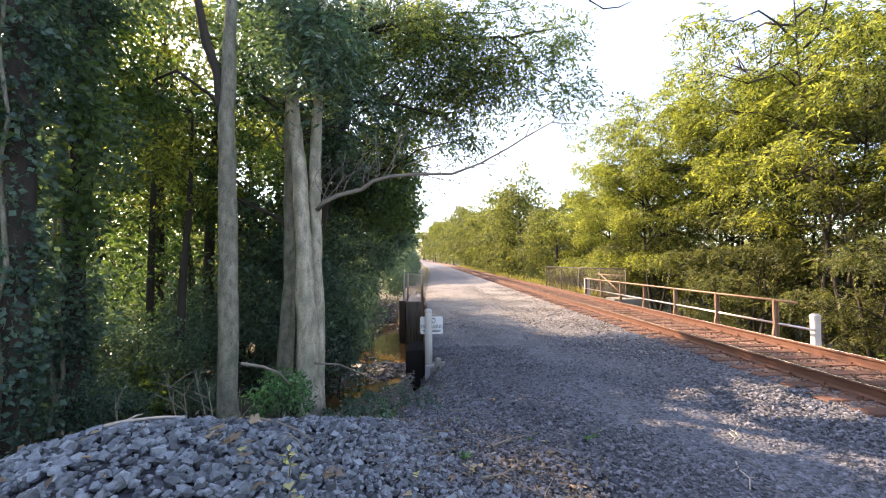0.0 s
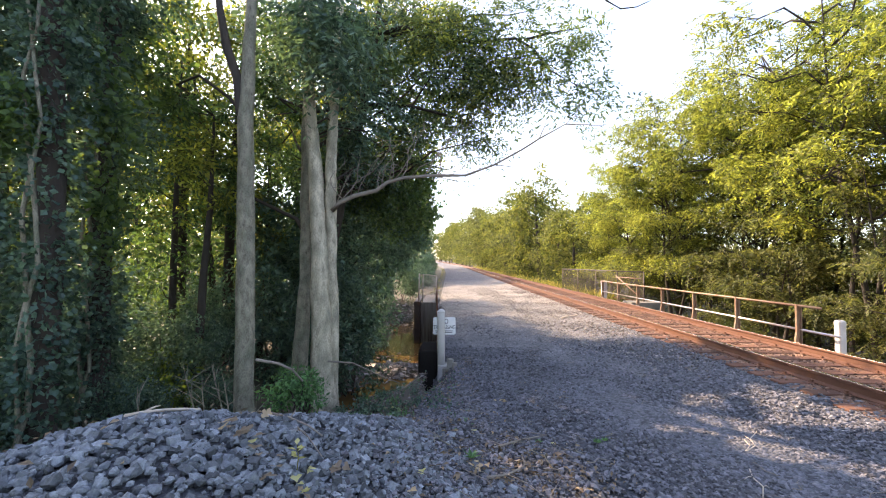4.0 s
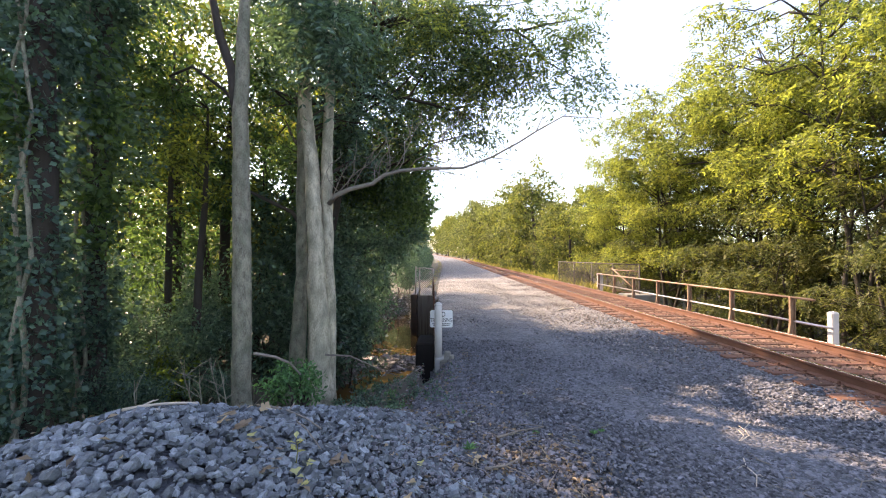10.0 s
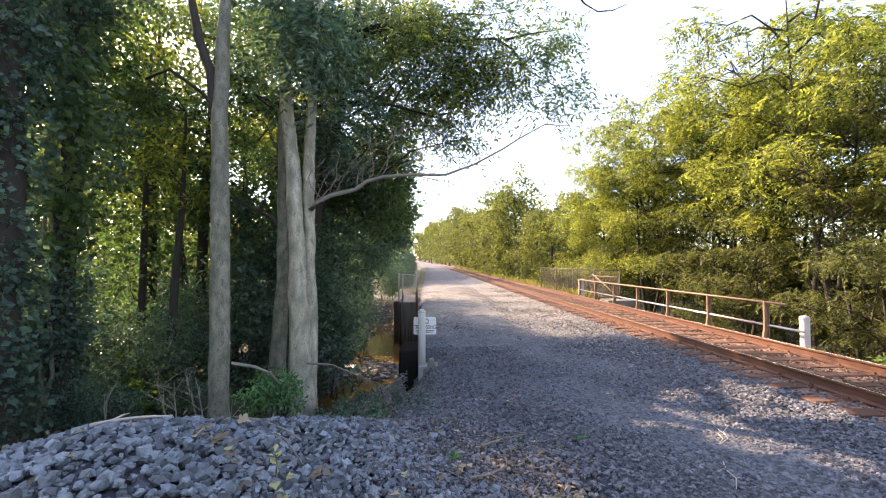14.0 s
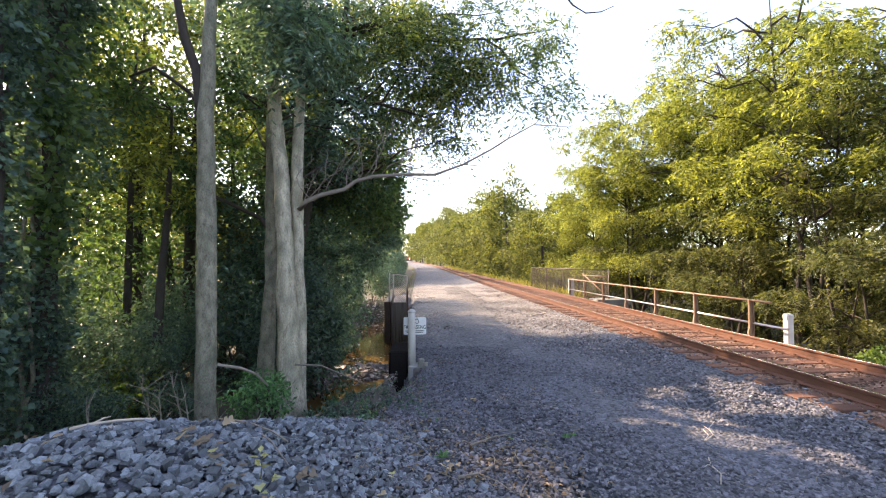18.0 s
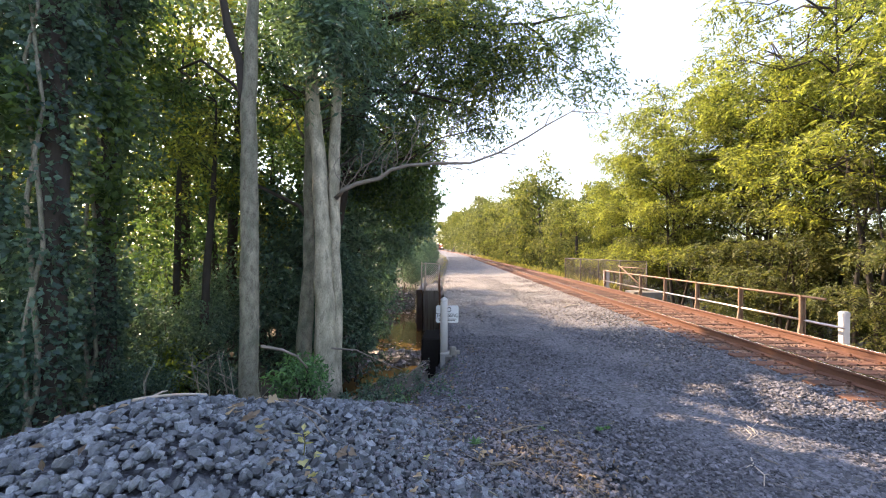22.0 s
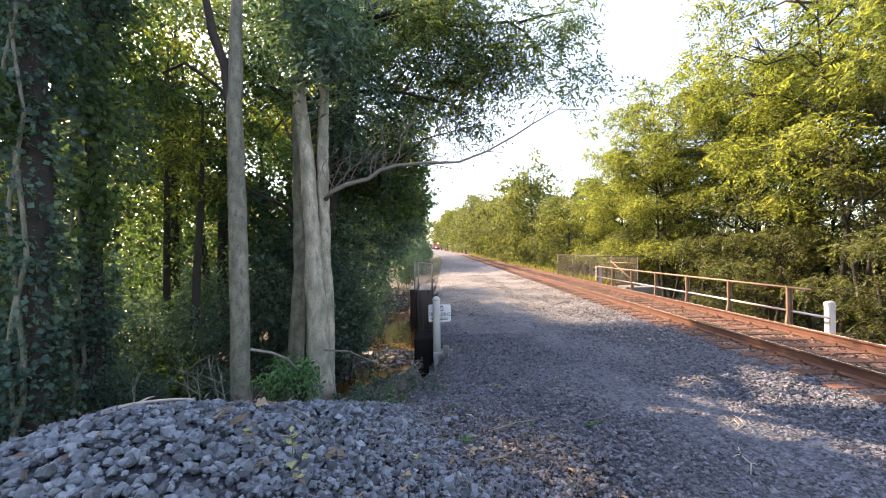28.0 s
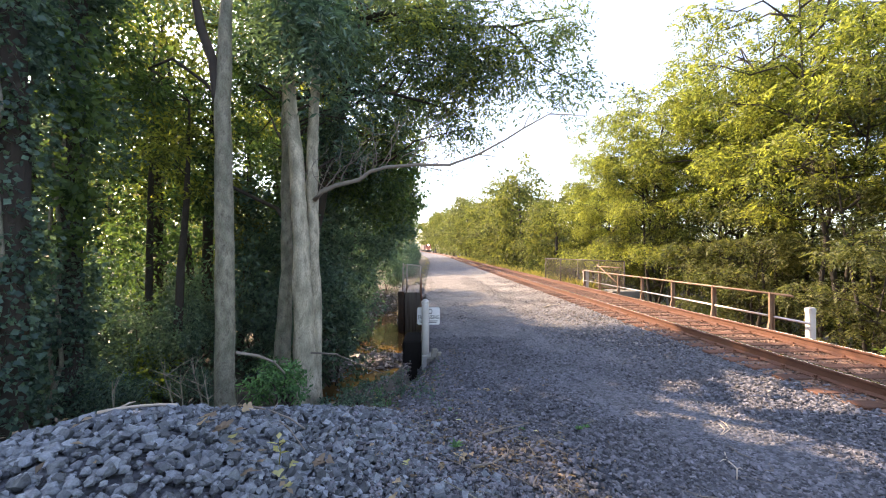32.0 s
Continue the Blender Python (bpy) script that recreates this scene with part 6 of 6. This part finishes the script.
for x, y, h in ((1.45, 4.96, 0.06), (1.55, 5.02, 0.05), (0.02, 3.9, 0.08), (0.75, 4.7, 0.05)):
    weed = thing("weed", "small green weed sprouting from the gravel path", "weed", (x, y, surface(x, y)), "path weeds")
    a = np.linspace(0, 6.0, 9)
    dv = np.stack([np.cos(a * 2.4), np.sin(a * 2.4), 0.3 + 0.1 * a], 1)
    part("foliage", fast_mesh("foliage", *leaf_arrays(0 * dv, dv, np.full(9, 1.1 * h), rng, 0.35, 0.1, 1.0), M_LEAF_F), weed)
# broken concrete at the foot of the sign post
for x, y, w, h, a in ((-0.14, 8.80, 0.12, 0.06, 10), (-0.05, 8.62, 0.1, 0.03, 35)):
    m = pose(x, y, 0, 4, 6, a)
    tagged(new("concrete_rubble", Shape().box(-w / 2, w / 2, -w / 3, w / 3, -0.12, h, m, bevel=0.02).mesh("concrete_rubble", M_CONC)), "broken grey concrete lump at the foot of the post", "rubble", "concrete lumps")

# ---- approaching train ----
M_RED = mat("red_engine_paint", (0.36, 0.13, 0.095), 0.4, var=0.15, scale=1, scale2=8, bump=0.05)
M_DARK = mat("dark_train_steel", (0.06, 0.055, 0.055), 0.6, 0.3, var=0.2, scale=1, scale2=8)
M_CAR = mat("grey_brown_freight_car", (0.20, 0.15, 0.13), 0.7, var=0.2, scale=1, scale2=8)
M_GLASS = mat("cab_glass", (0.02, 0.025, 0.03), 0.08, var=0.05, bump=0.0)
M_LAMP = bpy.data.materials.new("headlight")
M_LAMP.use_nodes = True
b = M_LAMP.node_tree.nodes["Principled BSDF"]
b.inputs["Emission Color"].default_value, b.inputs["Emission Strength"].default_value = (1, 0.9, 0.7, 1), 60.0
M_DIM = M_LAMP.copy()
M_DIM.name = "ditch_lamp"
M_DIM.node_tree.nodes["Principled BSDF"].inputs["Emission Strength"].default_value = 8.0
loco = thing("locomotive", "red diesel locomotive with lit headlights coming down the track", "locomotive")
part("body", Shape().box(-1.5, 1.5, 0.4, 3.0, 1.2, 2.7, bevel=0.15).box(-0.95, 0.95, 5.2, 19, 1.2, 3.9, bevel=0.1).mesh("body", M_RED), loco)
part("cab", Shape().box(-1.55, 1.55, 3.0, 5.3, 1.2, 4.35, bevel=0.15).mesh("cab", M_RED), loco)
part("frame", Shape().box(-1.5, 1.5, 0.0, 19.5, 0.75, 1.22).box(-1.3, 1.3, -0.2, 0.1, 0.25, 1.1, bevel=0.05).mesh("frame", M_DARK), loco)
for x in (-0.75, 0.75):
    part("windscreen", Shape().box(x - 0.45, x + 0.45, 2.97, 3.0, 3.2, 3.9).mesh("windscreen", M_GLASS), loco)
    part("ditch_light", Shape().tube([(x * 1.4, -0.06, 1.45), (x * 1.4, 0.38, 1.45)], 0.12, 12).mesh("ditch_light", M_DIM), loco)
part("headlight", Shape().tube([(0, 2.9, 4.1), (0, 3.05, 4.1)], 0.22, 12).mesh("headlight", M_LAMP), loco)
for y in (2.2, 4.2, 15.0, 17.0):
    part("wheelset", Shape().tube([(-0.8, y, 0.5), (0.8, y, 0.5)], 0.5, 20).mesh("wheelset", M_DARK), loco)
cars = []
for i in range(4):
    car = thing("freight_car", "grey-brown boxy freight car behind the locomotive", "freight car", group="cars of the train")
    part("body", Shape().box(-1.5, 1.5, 0.4, 15.4, 1.1, 4.3, bevel=0.08).mesh("body", M_CAR), car)
    part("underframe", Shape().box(-1.3, 1.3, 0.0, 15.8, 0.75, 1.08).mesh("underframe", M_DARK), car)
    for y in (2.0, 3.8, 12.0, 13.8):
        part("wheelset", Shape().tube([(-0.8, y, 0.46), (0.8, y, 0.46)], 0.46, 16).mesh("wheelset", M_DARK), car)
    cars.append(car)

# ---- ties ----
s = Shape().box(-1.295, 1.295, -0.115, 0.115, -0.165, 0.0, bevel=0.012)
tie_mesh = s.mesh("tie", M_TIE)
plate_mesh = Shape().box(-0.09, 0.09, -0.15, 0.15, 0.0, 0.012).box(-0.085, -0.055, -0.1, -0.07, 0.0, 0.045).box(0.055, 0.085, 0.06, 0.09, 0.0, 0.045).mesh("tie_plate", M_RUST)
rng = np.random.default_rng(9)
for i in range(200):
    y = 1.5 + TIE_GAP * i
    tie = part("tie", tie_mesh, track, at=pose(MID + float(bend(y)) + rng.normal(0, 0.03), y + rng.normal(0, 0.02), RAIL_TOP - 0.17 + float(rise(y)), 0, rng.normal(0, 0.3), rng.normal(0, 1.0)))
    if y < 30:
        for u in (RAIL_L, RAIL_R):
            part("tie_plate", plate_mesh, tie, at=pose(u - MID, 0, -0.0005))


def motions():
    def at(y, t0=0.0):
        return pose(float(MID + bend(y)), y, float(RAIL_TOP + rise(y)), 0.5, 0, 3.15)
    front = lambda t: 235 + 7.0 * (32 - t)
    walk(loco, [(t, at(front(t))) for t in (0, 8, 16, 24, 32)])
    for i, car in enumerate(cars):
        walk(car, [(t, at(front(t) + 20.2 + 16.4 * i)) for t in (0, 8, 16, 24, 32)])


motions()
